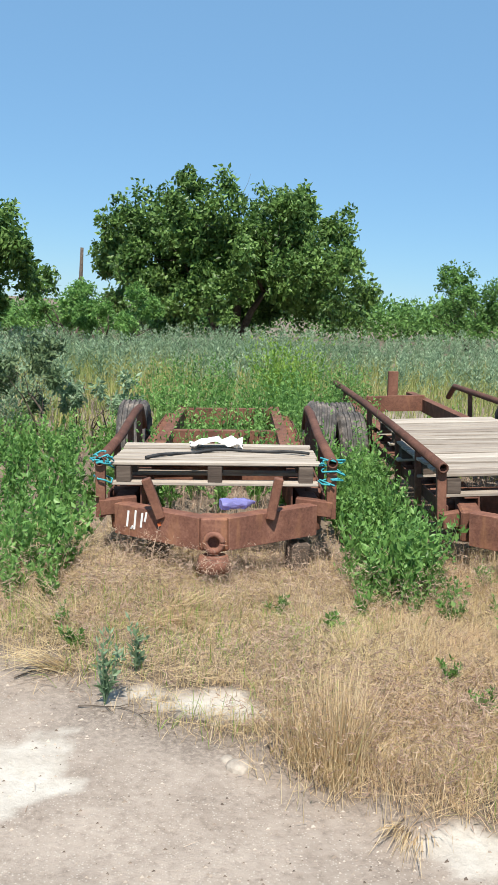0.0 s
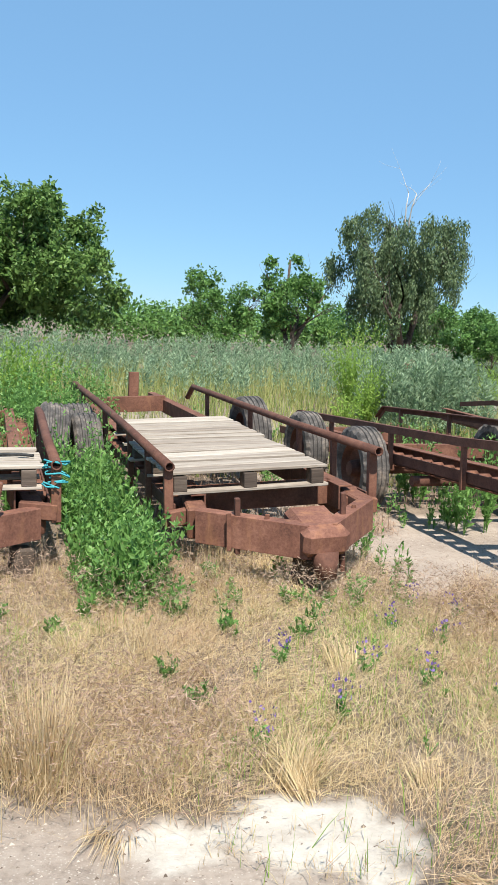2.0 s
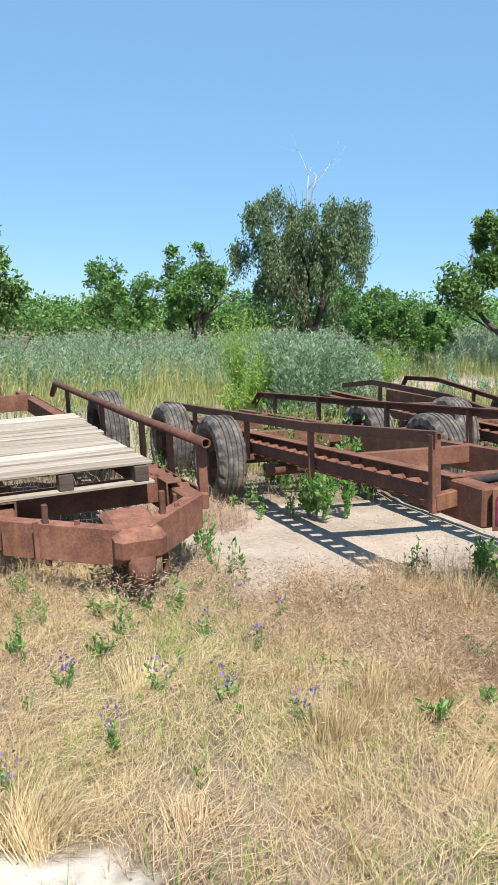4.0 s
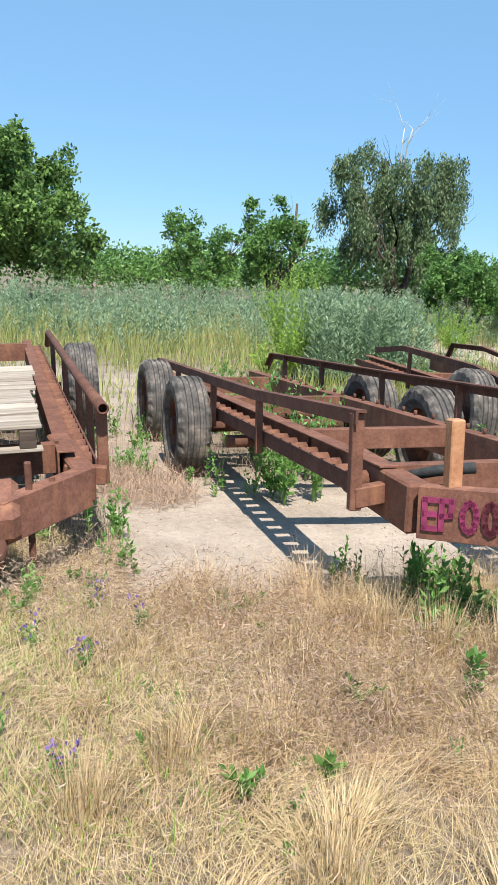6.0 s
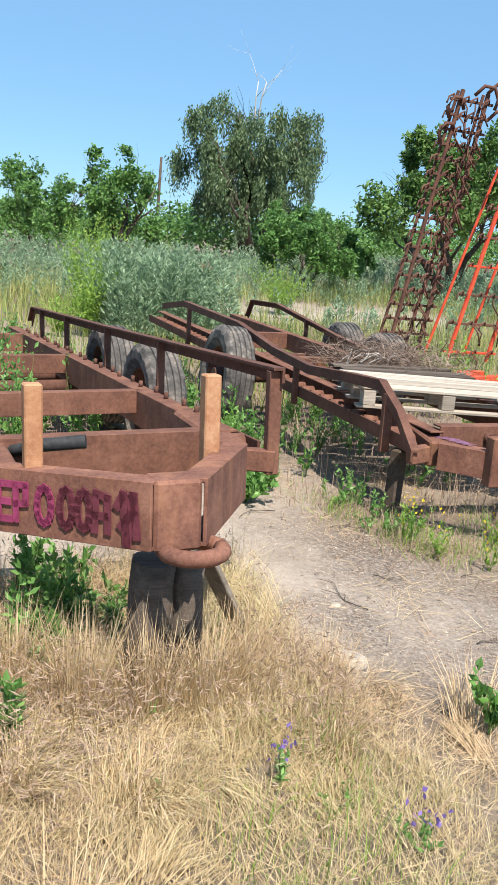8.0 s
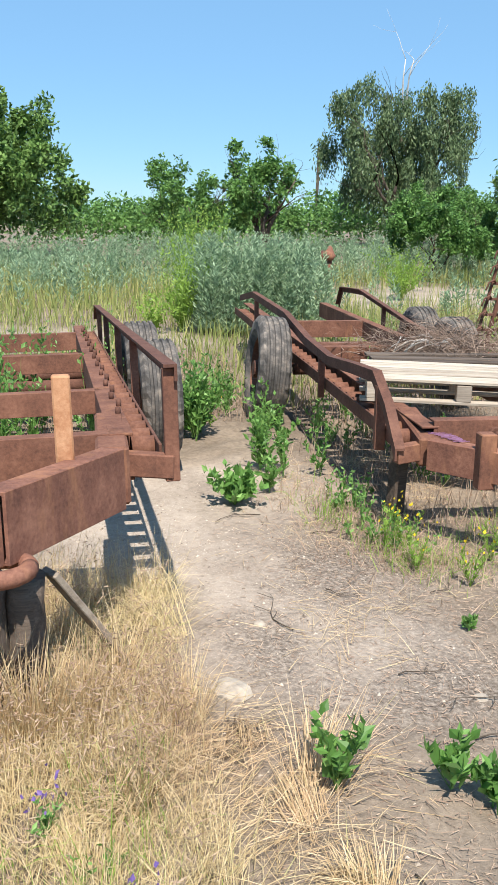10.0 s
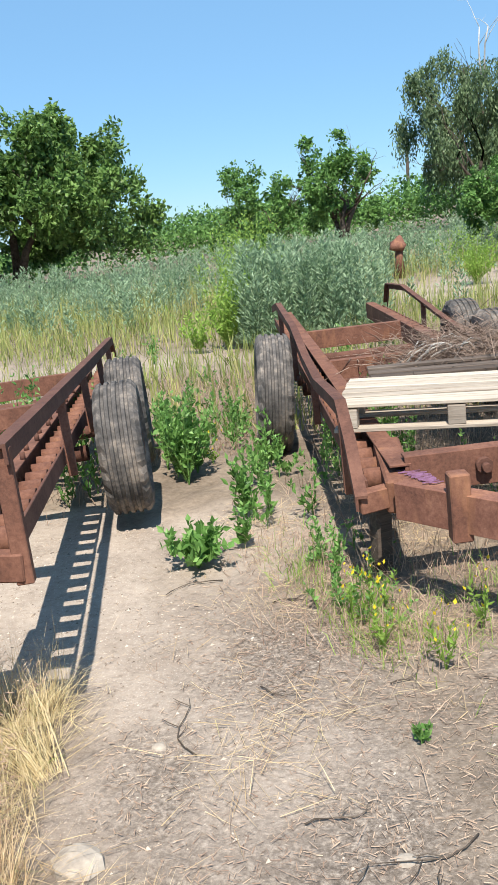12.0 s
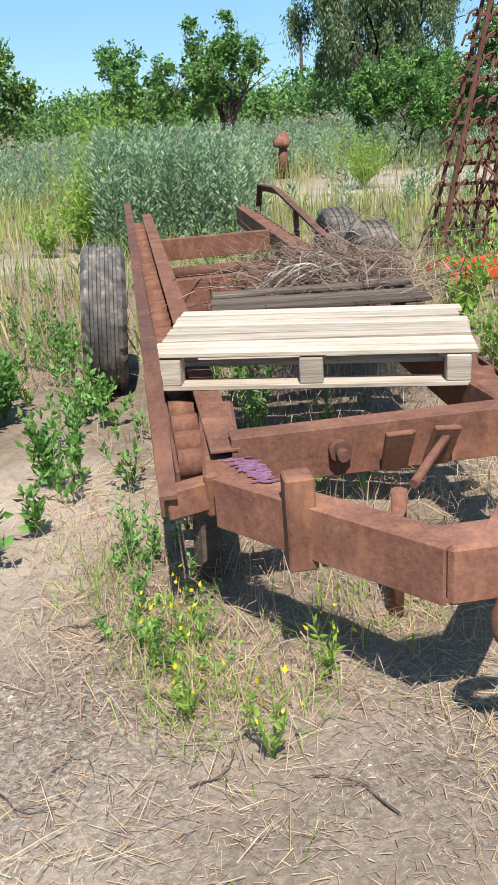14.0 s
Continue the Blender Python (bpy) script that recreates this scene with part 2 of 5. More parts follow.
vor = n.new("ShaderNodeTexVoronoi")
vor.inputs["Scale"].default_value = 75
l.new(n.new("ShaderNodeTexCoord").outputs["Object"], vor.inputs["Vector"])
dust = mix(n, l, ramp(n, l, vor.outputs["Distance"], (0.12, (0.55, 0.55, 0.55)), (0.3, (0, 0, 0))), dust, (0.60, 0.53, 0.44))
a3 = n.new("ShaderNodeAttribute")
a3.attribute_name = "litter"
crumbs = noise_node(n, l, 55, 8, 0.75)
dust = mix(n, l, a3.outputs["Fac"], dust, ramp(n, l, crumbs, (0.38, (0.090, 0.070, 0.055)), (0.50, (0.20, 0.162, 0.130)), (0.66, (0.45, 0.375, 0.305))))
c = mix(n, l, a1.outputs["Fac"], soil, dust)
c = mix(n, l, a2.outputs["Fac"], c, mix(n, l, 0.5, (0.60, 0.55, 0.47), ramp(n, l, fine, (0.3, (0.44, 0.38, 0.30)), (0.6, (0.66, 0.61, 0.53)))))
l.new(c, b.inputs["Base Color"])
bump(n, l, b, mix(n, l, 0.5, fine, crumbs), 0.9, 0.014)
me.materials.append(GROUND)
tagged(new("ground", me), "dusty ground with bare concrete patches and dry soil", "ground", kind="structure")


# ---- building helpers ----
def part(name, bm, material, parent, label=""):
    me = bpy.data.meshes.new(name)
    bmesh.ops.recalc_face_normals(bm, faces=bm.faces)
    bm.to_mesh(me)
    bm.free()
    me.materials.append(material)
    ob = new(name, me)
    ob.parent = parent
    return tagged(ob, label)


def thing(name, m, label, category, group=""):
    ob = new(name)
    ob.matrix_world = m
    ob.empty_display_size = 0.2
    return tagged(ob, label, category, group)


def beam(bm, p0, p1, w, h, bevel=0.006, up=(0, 0, 1)):
    """A bar from p0 to p1, w across and h along up, centred on the line."""
    p0, p1 = Vector(p0), Vector(p1)
    d = (p1 - p0).normalized()
    side = d.cross(Vector(up)).normalized()
    top = side.cross(d)
    vs = [bm.verts.new(p + side * sx * w / 2 + top * sz * h / 2) for p in (p0, p1) for sx, sz in ((-1, -1), (1, -1), (1, 1), (-1, 1))]
    fs = [(0, 1, 2, 3), (7, 6, 5, 4), (0, 4, 5, 1), (1, 5, 6, 2), (2, 6, 7, 3), (3, 7, 4, 0)]
    faces = [bm.faces.new([vs[i] for i in f]) for f in fs]
    if bevel:
        bmesh.ops.bevel(bm, geom=list({e for f in faces for e in f.edges}), offset=min(bevel, w / 3, h / 3), segments=1, affect="EDGES")


def sweep(bm, pts, side, prof):
    """One solid with the outline prof (across, up) carried along pts."""
    rings = [[bm.verts.new(Vector(p) + side * u + Vector((0, 0, v))) for u, v in prof] for p in pts]
    k = len(prof)
    for a, c in zip(rings, rings[1:]):
        for q in range(k):
            bm.faces.new((a[q], a[(q + 1) % k], c[(q + 1) % k], c[q]))
    bm.faces.new(rings[0])
    bm.faces.new(rings[-1][::-1])


def channel(bm, p0, p1, w, h, open_side=1, t=0.012):
    """A rolled channel: a web and two flanges in one solid."""
    d = (Vector(p1) - Vector(p0)).normalized()
    side = d.cross(Vector((0, 0, 1))).normalized() * open_side
    a, b_ = w / 2, h / 2
    sweep(bm, [p0, p1], side, [(-a, -b_), (a, -b_), (a, -b_ + t), (-a + t, -b_ + t), (-a + t, b_ - t), (a, b_ - t), (a, b_), (-a, b_)])
    bmesh.ops.recalc_face_normals(bm, faces=bm.faces)
    bmesh.ops.bevel(bm, geom=bm.edges[:], offset=0.0025, segments=1, affect="EDGES")


def tube(bm, pts, r, seg=8, wall=0.0):
    """A round bar through pts, with radius r (one value or one each)."""
    pts = [Vector(p) for p in pts]
    rs = r if isinstance(r, (list, tuple)) else [r] * len(pts)
    rings = []
    ref = Vector((0.31, 0.17, 0.93))
    for i, p in enumerate(pts):
        d = (pts[min(i + 1, len(pts) - 1)] - pts[max(i - 1, 0)]).normalized()
        s = d.cross(ref)
        s = s.normalized() if s.length > 0.1 else d.cross(Vector((1, 0, 0))).normalized()
        u = s.cross(d)
        rings.append([bm.verts.new(p + (s * math.cos(a) + u * math.sin(a)) * rs[i]) for a in (2 * math.pi * k / seg for k in range(seg))])
    for a, c in zip(rings, rings[1:]):
        for k in range(seg):
            bm.faces.new((a[k], a[(k + 1) % seg], c[(k + 1) % seg], c[k]))
    bm.faces.new(rings[-1])
    if wall:
        inner = [bm.verts.new(pts[0] + (v.co - pts[0]) * (1 - wall)) for v in rings[0]]
        d = (pts[1] - pts[0]).normalized() * 0.08
        deep = [bm.verts.new(v.co + d) for v in inner]
        for k in range(seg):
            j = (k + 1) % seg
            bm.faces.new((rings[0][k], rings[0][j], inner[j], inner[k]))
            bm.faces.new((inner[k], inner[j], deep[j], deep[k]))
        bm.faces.new(deep)
    else:
        bm.faces.new(rings[0][::-1])
    for f in bm.faces:
        f.smooth = len(f.verts) == 4


def lathe(bm, prof, seg=40, lug=None):
    """A ring about the x axis; prof: (x, radius) points."""
    rings = []
    for k in range(seg):
        a = 2 * math.pi * k / seg
        ring = []
        for i, (x, r) in enumerate(prof):
            rr = r - (lug[1] if lug and i in lug[0] and k % 3 == 0 else 0)
            ring.append(bm.verts.new((x, rr * math.cos(a), rr * math.sin(a))))
        rings.append(ring)
    for k in range(seg):
        p, q = rings[k], rings[(k + 1) % seg]
        for i in range(len(prof) - 1):
            bm.faces.new((p[i], p[i + 1], q[i + 1], q[i]))


def make_wheel(parent, x, y, z, r=0.42, w=0.26, lean=0, toe=0):
    """A wheel as a part of its trailer: tyre, rim, hub."""
    h = w / 2
    prof = [(-h * 0.72, r * 0.60), (-h, r * 0.74), (-h * 0.98, r * 0.90), (-h * 0.80, r * 0.985)]
    for s in (-0.52, -0.18, 0.18, 0.52):
        prof += [(h * (s - 0.10), r), (h * (s - 0.06), r - 0.014), (h * (s + 0.06), r - 0.014), (h * (s + 0.10), r)]
    prof += [(h * 0.80, r * 0.985), (h * 0.98, r * 0.90), (h, r * 0.74), (h * 0.72, r * 0.60)]
    bm = bmesh.new()
    lathe(bm, prof, 60, ({2, 3, len(prof) - 3, len(prof) - 4}, 0.016))
    wh = new("wheel")
    wh.parent = parent
    wh.matrix_basis = pose(x, y, z, random.uniform(0, 90), lean, toe)
    part("tyre", bm, TYRE, wh, "cracked bald grey-black tyre")
    bm = bmesh.new()
    lathe(bm, [(-h * 0.7, r * 0.61), (-h * 0.75, r * 0.57), (-h * 0.2, r * 0.52), (-h * 0.05, r * 0.2), (h * 0.2, r * 0.52), (h * 0.75, r * 0.57), (h * 0.7, r * 0.61)], 32)
    part("rim", bm, RUST, wh)
    bm = bmesh.new()
    lathe(bm, [(-h * 0.9, 0.001), (-h * 0.9, 0.07), (-h * 0.5, 0.085), (h * 0.5, 0.085), (h * 0.9, 0.07), (h * 0.9, 0.001)], 16)
    part("hub", bm, RUST_DARK, wh)
    return wh


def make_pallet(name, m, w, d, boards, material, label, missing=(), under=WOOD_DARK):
    """A pallet w across, d deep; origin at the middle of its front edge, on its base."""
    p = thing(name, m, label, "pallet", "wooden pallets")
    pitch = d / boards
    for i in range(boards):
        if i in missing:
            continue
        bw = pitch * random.uniform(0.66, 0.90)
        bm = bmesh.new()
        y = (i + 0.5) * pitch + random.uniform(-0.006, 0.006)
        sk, zz = random.uniform(-0.018, 0.018), random.uniform(0.0, 0.012)
        e0, e1 = random.uniform(-0.02, 0.012), random.uniform(-0.02, 0.012)
        beam(bm, (-w / 2 - e0, y - sk, 0.132 + zz), (w / 2 + e1, y + sk, 0.132 + random.uniform(0, 0.005)), bw, 0.020, 0.003)
        part("board", bm, material, p)
    # blocks take the under wood, by default darker than the boards
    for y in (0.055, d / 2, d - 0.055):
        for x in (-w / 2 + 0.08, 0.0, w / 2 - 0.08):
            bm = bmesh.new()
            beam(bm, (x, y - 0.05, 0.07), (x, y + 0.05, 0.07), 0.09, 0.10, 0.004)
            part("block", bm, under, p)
        bm = bmesh.new()
        beam(bm, (-w / 2, y, 0.010), (w / 2, y, 0.010), 0.10, 0.020, 0.003)
        part("bottom_board", bm, material, p)
    return p


def frame_trailer(m, label, L, zf, rail, posts, nose, crosses, wheels, half=0.72, beam_h=0.17, rail_kind="angle", scallops=True, nose_h=0.22, hub_hole=False):
    """A long two-beam trailer chassis. rail: for each side a list of (y, z); posts: y of the side posts; nose: left corner, tip, right corner in plan with top heights."""
    tr = thing("trailer_frame", m, label, "trailer", "row of rusty trailers")
    for s in (-1, 1):
        bm = bmesh.new()
        channel(bm, (s * 0.52, 0.05, zf - beam_h / 2), (s * 0.52, L, zf - beam_h / 2), 0.10, beam_h, s)
        part("side_beam", bm, RUST, tr)
        bm = bmesh.new()
        beam(bm, (s * (half - 0.04), 0.05, zf - 0.10), (s * (half - 0.04), L, zf - 0.10), 0.014, 0.09, 0.003)
        part("outer_strip", bm, RUST_DARK, tr)
        if scallops:
            y = 0.22
            while y < L - 0.2:
                bm = bmesh.new()
                tube(bm, [(s * 0.57, y, zf - 0.10), (s * (half - 0.05), y, zf - 0.10)], 0.052, 10)
                part("roller", bm, RUST, tr)
                y += 0.185
        for y in posts:
            z1 = float(np.interp(y, [q[0] for q in rail[s]], [q[1] for q in rail[s]]))
            bm = bmesh.new()
            w = 0.06 if y == posts[0] else 0.045
            beam(bm, (s * half, y, zf - 0.20), (s * half, y, z1 - 0.01), w, w * 0.8, 0.004, up=(0, 1, 0))
            part("post", bm, RUST, tr)
        bm = bmesh.new()
        pts = [(s * half, y, z) for y, z in rail[s]]
        if rail_kind == "pipe":
            tube(bm, pts, 0.034, 10, 0.25)
            for f in bm.faces:
                f.smooth = True
        else:
            sweep(bm, pts, Vector((s, 0, 0)), [(-0.028, 0.007), (0.028, 0.007), (0.028, -0.062), (0.015, -0.062), (0.015, -0.006), (-0.028, -0.006)])
        part("rail", bm, RUST_DARK, tr)
        bm = bmesh.new()
        beam(bm, (s * 0.50, 0.04, zf - 0.12), (s * (half + 0.01), 0.0, zf - 0.14), 0.07, 0.10, 0.006)
        part("outrigger", bm, RUST, tr)
    for y, h, lowered in crosses:
        bm = bmesh.new()
        channel(bm, (-0.50, y, zf - h / 2 - lowered), (0.50, y, zf - h / 2 - lowered), 0.09, h, -1)
        part("cross_member", bm, RUST, tr)
    (lx, ly, lz), (tx, ty, tz), (rx, ry, rz) = nose
    for a, c in (((lx, ly, lz), (tx - 0.06, ty, tz)), ((tx + 0.06, ty, tz), (rx, ry, rz))):
        bm = bmesh.new()
        o = Vector((0, 0, nose_h / 2))
        channel(bm, Vector(a) - o, Vector(c) - o, 0.10, nose_h, -1, 0.014)
        part("drawbar_plate", bm, RUST_RED, tr)
    for s, (cx, cy, cz) in ((-1, nose[0]), (1, nose[2])):
        bm = bmesh.new()
        beam(bm, (cx, cy + 0.02, cz - nose_h / 2), (s * 0.50, 0.55, zf - nose_h / 2 + 0.01), 0.13, nose_h * 0.98, 0.012)
        part("corner_beam", bm, RUST, tr)
    bm = bmesh.new()
    beam(bm, (tx, ty - 0.03, tz - nose_h / 2 - 0.005), (tx, ty + 0.11, tz - nose_h / 2 - 0.005), 0.17, nose_h * 1.04, 0.012)
    part("nose_block", bm, RUST_RED, tr)
    for x, y, z, lean, toe in wheels:
        make_wheel(tr, x, y, z, 0.46 if lean == 5 else 0.41, 0.27, lean, toe)
    for y in sorted({round(q[1], 1) for q in wheels}):
        bm = bmesh.new()
        zz = min(q[2] for q in wheels if round(q[1], 1) == y)
        tube(bm, [(-half, y, zz), (half, y, zz)], 0.05, 10)
        part("axle", bm, RUST_DARK, tr)
    return tr


def stub(tr, x, y, z0, z1, w=0.075, lean=(0, 0), face=RUST_PALE):
    """An upright square tube socket on the drawbar."""
    bm = bmesh.new()
    top = (x + lean[0], y + lean[1], z1)
    beam(bm, (x, y, z0), top, w, w, 0.006, up=(0, 1, 0))
    return part("socket_post", bm, face, tr)


def loop(tr, c, r, t, axis_x=True, material=RUST_RED, name="towing_ring"):
    bm = bmesh.new()
    pts = [(c[0] + r * math.cos(a), c[1], c[2] + r * math.sin(a)) if axis_x else (c[0] + r * math.cos(a), c[1] + r * math.sin(a), c[2]) for a in np.linspace(0, 2 * math.pi, 25)]
    tube(bm, pts, t, 10)
    return part(name, bm, material, tr)


# ---- the trailers ----
T1 = pose(-0.18, 5.42, 0, 0, -3.2, 1.0)
t1 = frame_trailer(T1, "rusty low trailer frame with bare beams, overgrown by weeds", 4.6, 0.50,
                   {-1: [(-0.05, 0.66), (1.0, 0.68), (1.8, 0.75), (2.15, 0.75), (2.4, 0.56)], 1: [(-0.05, 0.66), (1.0, 0.68), (1.8, 0.75), (2.15, 0.75), (2.4, 0.56)]}, (0.0, 0.75, 1.5, 2.1),
                   [(-0.60, -0.02, 0.40), (0.0, -0.40, 0.40), (0.60, -0.02, 0.40)], [(0.75, 0.12, 0.0), (2.6, 0.16, 0.0), (4.4, 0.18, 0.0)],
                   [(-0.86, 2.9, 0.33, 0, 0), (0.86, 2.9, 0.33, 8, 0)], rail_kind="pipe", nose_h=0.19)
stub(t1, -0.32, -0.28, 0.36, 0.60, 0.055, (-0.09, 0.0), RUST)
stub(t1, 0.33, -0.28, 0.36, 0.61, 0.055, (0.05, 0.0), RUST)
loop(t1, (0.0, -0.46, 0.26), 0.05, 0.018)
bm = bmesh.new()
tube(bm, [(0, -0.45, 0.18), (0, -0.45, 0.10)], [0.085, 0.11], 16)
part("hub_flange", bm, RUST_RED, t1)
bm = bmesh.new()
for a in ((-0.06, 0.0, 0.05), (0.02, 0.01, 0.06), (-0.01, -0.02, 0.03)):
    beam(bm, (a[0] - 0.24 - 0.04, -0.285, 0.32 + a[1]), (a[0] - 0.24 + 0.05, -0.245, 0.33 + a[1] + 0.02), 0.006, 0.022, 0.0)
part("paint_mark", bm, ORANGE, t1, "orange sprayed scribble")

T2 = pose(2.00, 5.55, 0.0, 0, -5.0, 2.2)
t2 = frame_trailer(T2, "rusty trailer frame with pipe rails, loaded with pallets", 7.0, 0.56,
                   {-1: [(0.0, 0.76), (1.6, 0.80), (3.2, 0.83), (5.5, 0.84), (5.7, 0.74)], 1: [(-0.05, 0.80), (1.6, 0.78), (3.2, 0.78), (5.3, 0.78), (5.6, 0.62)]}, (0.06, 0.75, 1.5, 2.9, 4.6),
                   [(-0.56, -0.10, 0.50), (0.08, -0.58, 0.47), (0.60, -0.12, 0.50)], [(0.30, 0.17, 0.0), (3.9, 0.16, 0.0), (6.0, 0.2, -0.05)],
                   [(-0.90, 3.0, 0.36, 0, 0), (-0.86, 3.9, 0.36, 0, 0), (0.90, 3.5, 0.42, 0, 0)], rail_kind="pipe", nose_h=0.21)
stub(t2, -0.36, -0.30, 0.24, 0.60, 0.035, (0, 0), RUST_DARK)
stub(t2, 0.30, -0.42, 0.10, 0.62, 0.035, (0, 0), RUST_DARK)
bm = bmesh.new()
beam(bm, (0.10, 6.1, 0.55), (0.12, 6.12, 0.92), 0.13, 0.07, 0.008, up=(0, 1, 0))
part("tail_post", bm, RUST, t2)
bm = bmesh.new()
beam(bm, (0.10, -0.26, 0.44), (0.10, -0.68, 0.36), 0.30, 0.17, 0.035)
part("hitch_housing", bm, RUST_RED, t2)
for x in (-0.42, -0.20, 0.42):
    bm = bmesh.new()
    beam(bm, (x, -0.32 - 0.4 * (0.42 - abs(x)), 0.27), (x, -0.32 - 0.4 * (0.42 - abs(x)), 0.51), 0.03, 0.012, 0.003, up=(0, 1, 0))
    part("weld_rib", bm, RUST, t2)
bm = bmesh.new()
tube(bm, [(0.10, -0.62, 0.30), (0.10, -0.66, 0.14)], [0.09, 0.06], 12)
part("hitch_pin", bm, RUST_DARK, t2)

T3 = pose(4.53, 4.62, 0.0, -2.6, -2.5, 2.0)
t3 = frame_trailer(T3, "rusty trailer frame with angle iron rails and graffiti", 6.2, 0.79,
                   {-1: [(-0.05, 1.07), (1.7, 1.00), (3.0, 0.99), (5.4, 0.98), (5.7, 0.86)], 1: [(-0.05, 1.07), (3.0, 1.03), (6.1, 1.00), (6.3, 0.85)]}, (0.0, 1.65, 2.95, 4.4, 5.6),
                   [(-0.50, -0.27, 0.76), (-0.0, -0.80, 0.80), (0.47, -0.18, 0.78)], [(0.10, 0.19, 0.0), (1.35, 0.13, 0.0), (3.3, 0.14, 0.0), (5.3, 0.17, 0.0)],
                   [(-0.88, 3.25, 0.56, 0, 0), (-0.88, 4.75, 0.60, 0, 0), (0.94, 2.5, 0.54, 0, 0), (0.94, 3.7, 0.58, 0, 0)], beam_h=0.20, nose_h=0.24)
stub(t3, -0.40, -0.36, 0.66, 1.07, 0.066)
stub(t3, 0.29, -0.34, 0.66, 1.09, 0.066)
loop(t3, (0.06, -0.82, 0.55), 0.10, 0.03, False)
bm = bmesh.new()
tube(bm, [(-0.5, 0.45, 0.74), (-0.44, 0.1, 0.72), (-0.32, -0.06, 0.78), (-0.15, -0.12, 0.80)], 0.028, 8)
part("hose", bm, BLACK, t3, "grey rubber hose end")
for k in range(22):
    bm = bmesh.new()
    tube(bm, [(0.54 + 0.02 * (k % 2), 0.5 + 0.24 * k, 0.785), (0.54 + 0.02 * (k % 2), 0.5 + 0.24 * k, 0.825)], 0.013, 6)
    part("bolt", bm, RUST_DARK, t3)

T4 = pose(7.255, 5.53, 0.015, 0.0, -1.5, -2.4)
t4 = frame_trailer(T4, "rusty trailer frame with warped rails and towing ring", 7.4, 0.62,
                   {-1: [(-0.05, 0.52), (0.18, 0.72), (0.45, 0.86), (0.9, 0.83), (1.6, 0.77), (2.4, 0.80), (3.4, 0.90), (5.4, 0.92), (6.4, 0.80)], 1: [(2.4, 0.62), (4.2, 0.70), (6.2, 0.88), (7.2, 0.84), (7.4, 0.6)]}, (0.35, 1.9, 3.6, 5.2),
                   [(-0.54, -0.04, 0.575), (0.03, -0.68, 0.585), (0.56, -0.06, 0.62)], [(0.10, 0.17, -0.03), (3.2, 0.16, 0.0), (5.2, 0.18, 0.0)],
                   [(-0.95, 3.0, 0.45, 5, 0), (0.95, 3.6, 0.42, 0, 0), (0.95, 4.6, 0.42, 0, 0)], beam_h=0.19, nose_h=0.165)
stub(t4, -0.36, -0.33, 0.38, 0.67, 0.085, (0, 0), RUST)
loop(t4, (0.14, -0.78, 0.40), 0.085, 0.028)


# ---- loads on the trailers ----
def on(tr_pose, x, y, z, rz=0):
    return tr_pose @ pose(x, y, z, 0, 0, rz)


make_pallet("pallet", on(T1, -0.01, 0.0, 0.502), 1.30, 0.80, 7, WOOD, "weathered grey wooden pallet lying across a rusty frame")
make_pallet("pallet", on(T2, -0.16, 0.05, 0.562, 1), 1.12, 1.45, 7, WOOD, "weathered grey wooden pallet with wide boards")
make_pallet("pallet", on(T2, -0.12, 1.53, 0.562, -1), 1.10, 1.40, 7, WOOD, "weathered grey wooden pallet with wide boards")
make_pallet("pallet", pose(7.14, 6.13, 0.625, 0, -0.5, -17.0), 1.26, 0.80, 7, WOOD_PALE, "sun-bleached pale wooden pallet on a rusty frame", under=WOOD)
make_pallet("pallet", pose(7.44, 7.06, 0.60, 0, -1.0, -8.0), 1.05, 0.55, 4, WOOD_DARK, "old dark wooden pallet half under brush", missing=(2,))

# crumpled white cloth
cloth = thing("cloth", on(T1, -0.02, 0.60, 0.655, 6), "crumpled white cloth lying on a wooden pallet", "cloth")
bm = bmesh.new()
bmesh.ops.create_grid(bm, x_segments=22, y_segments=14, size=0.5)
for v in bm.verts:
    x, y = v.co.x * 0.36, v.co.y * 0.22
    k = noise.noise(Vector((x * 9, y * 9, 2.0))) + 0.5 * noise.noise(Vector((x * 24, y * 24, 5.0)))
    v.co = (x + 0.02 * k, y + 0.03 * noise.noise(Vector((x * 12, 3, y * 12))), 0.035 + 0.045 * k + 0.02 * math.cos(x * 12))
bmesh.ops.solidify(bm, geom=bm.faces[:], thickness=0.004)
part("sheet", bm, WHITE, cloth)

# strips of rubber on the pallet
for x0, y0, x1, y1, bend in ((-0.45, 0.10, 0.05, 0.42, 0.05), (-0.1, 0.40, 0.60, 0.30, 0.06)):
    st = thing("rubber_strip", on(T1, 0, 0, 0.652), "thin black rubber strip lying on grey boards", "strip", "rubber strips")
    bm = bmesh.new()
    tube(bm, [(x0 + (x1 - x0) * k, y0 + (y1 - y0) * k + bend * math.sin(k * 3.1), 0.010 + 0.006 * math.sin(k * 9)) for k in np.linspace(0, 1, 14)], 0.011, 6)
    part("strip", bm, BLACK, st)

# plastic bottle on the drawbar
bot = thing("plastic_bottle", on(T1, 0.12, -0.25, 0.405, 20), "crushed clear bluish plastic bottle on rusty drawbar", "bottle")
bm = bmesh.new()
lathe(bm, [(-0.09, 0.002), (-0.09, 0.035), (-0.06, 0.042), (-0.03, 0.036), (0.0, 0.043), (0.03, 0.036), (0.06, 0.042), (0.09, 0.028), (0.11, 0.014), (0.125, 0.014), (0.125, 0.002)], 18)
for v in bm.verts:
    v.co.z = v.co.z * 0.85 + 0.042 + 0.012 * noise.noise(v.co * 30)
part("body", bm, PLASTIC, bot)

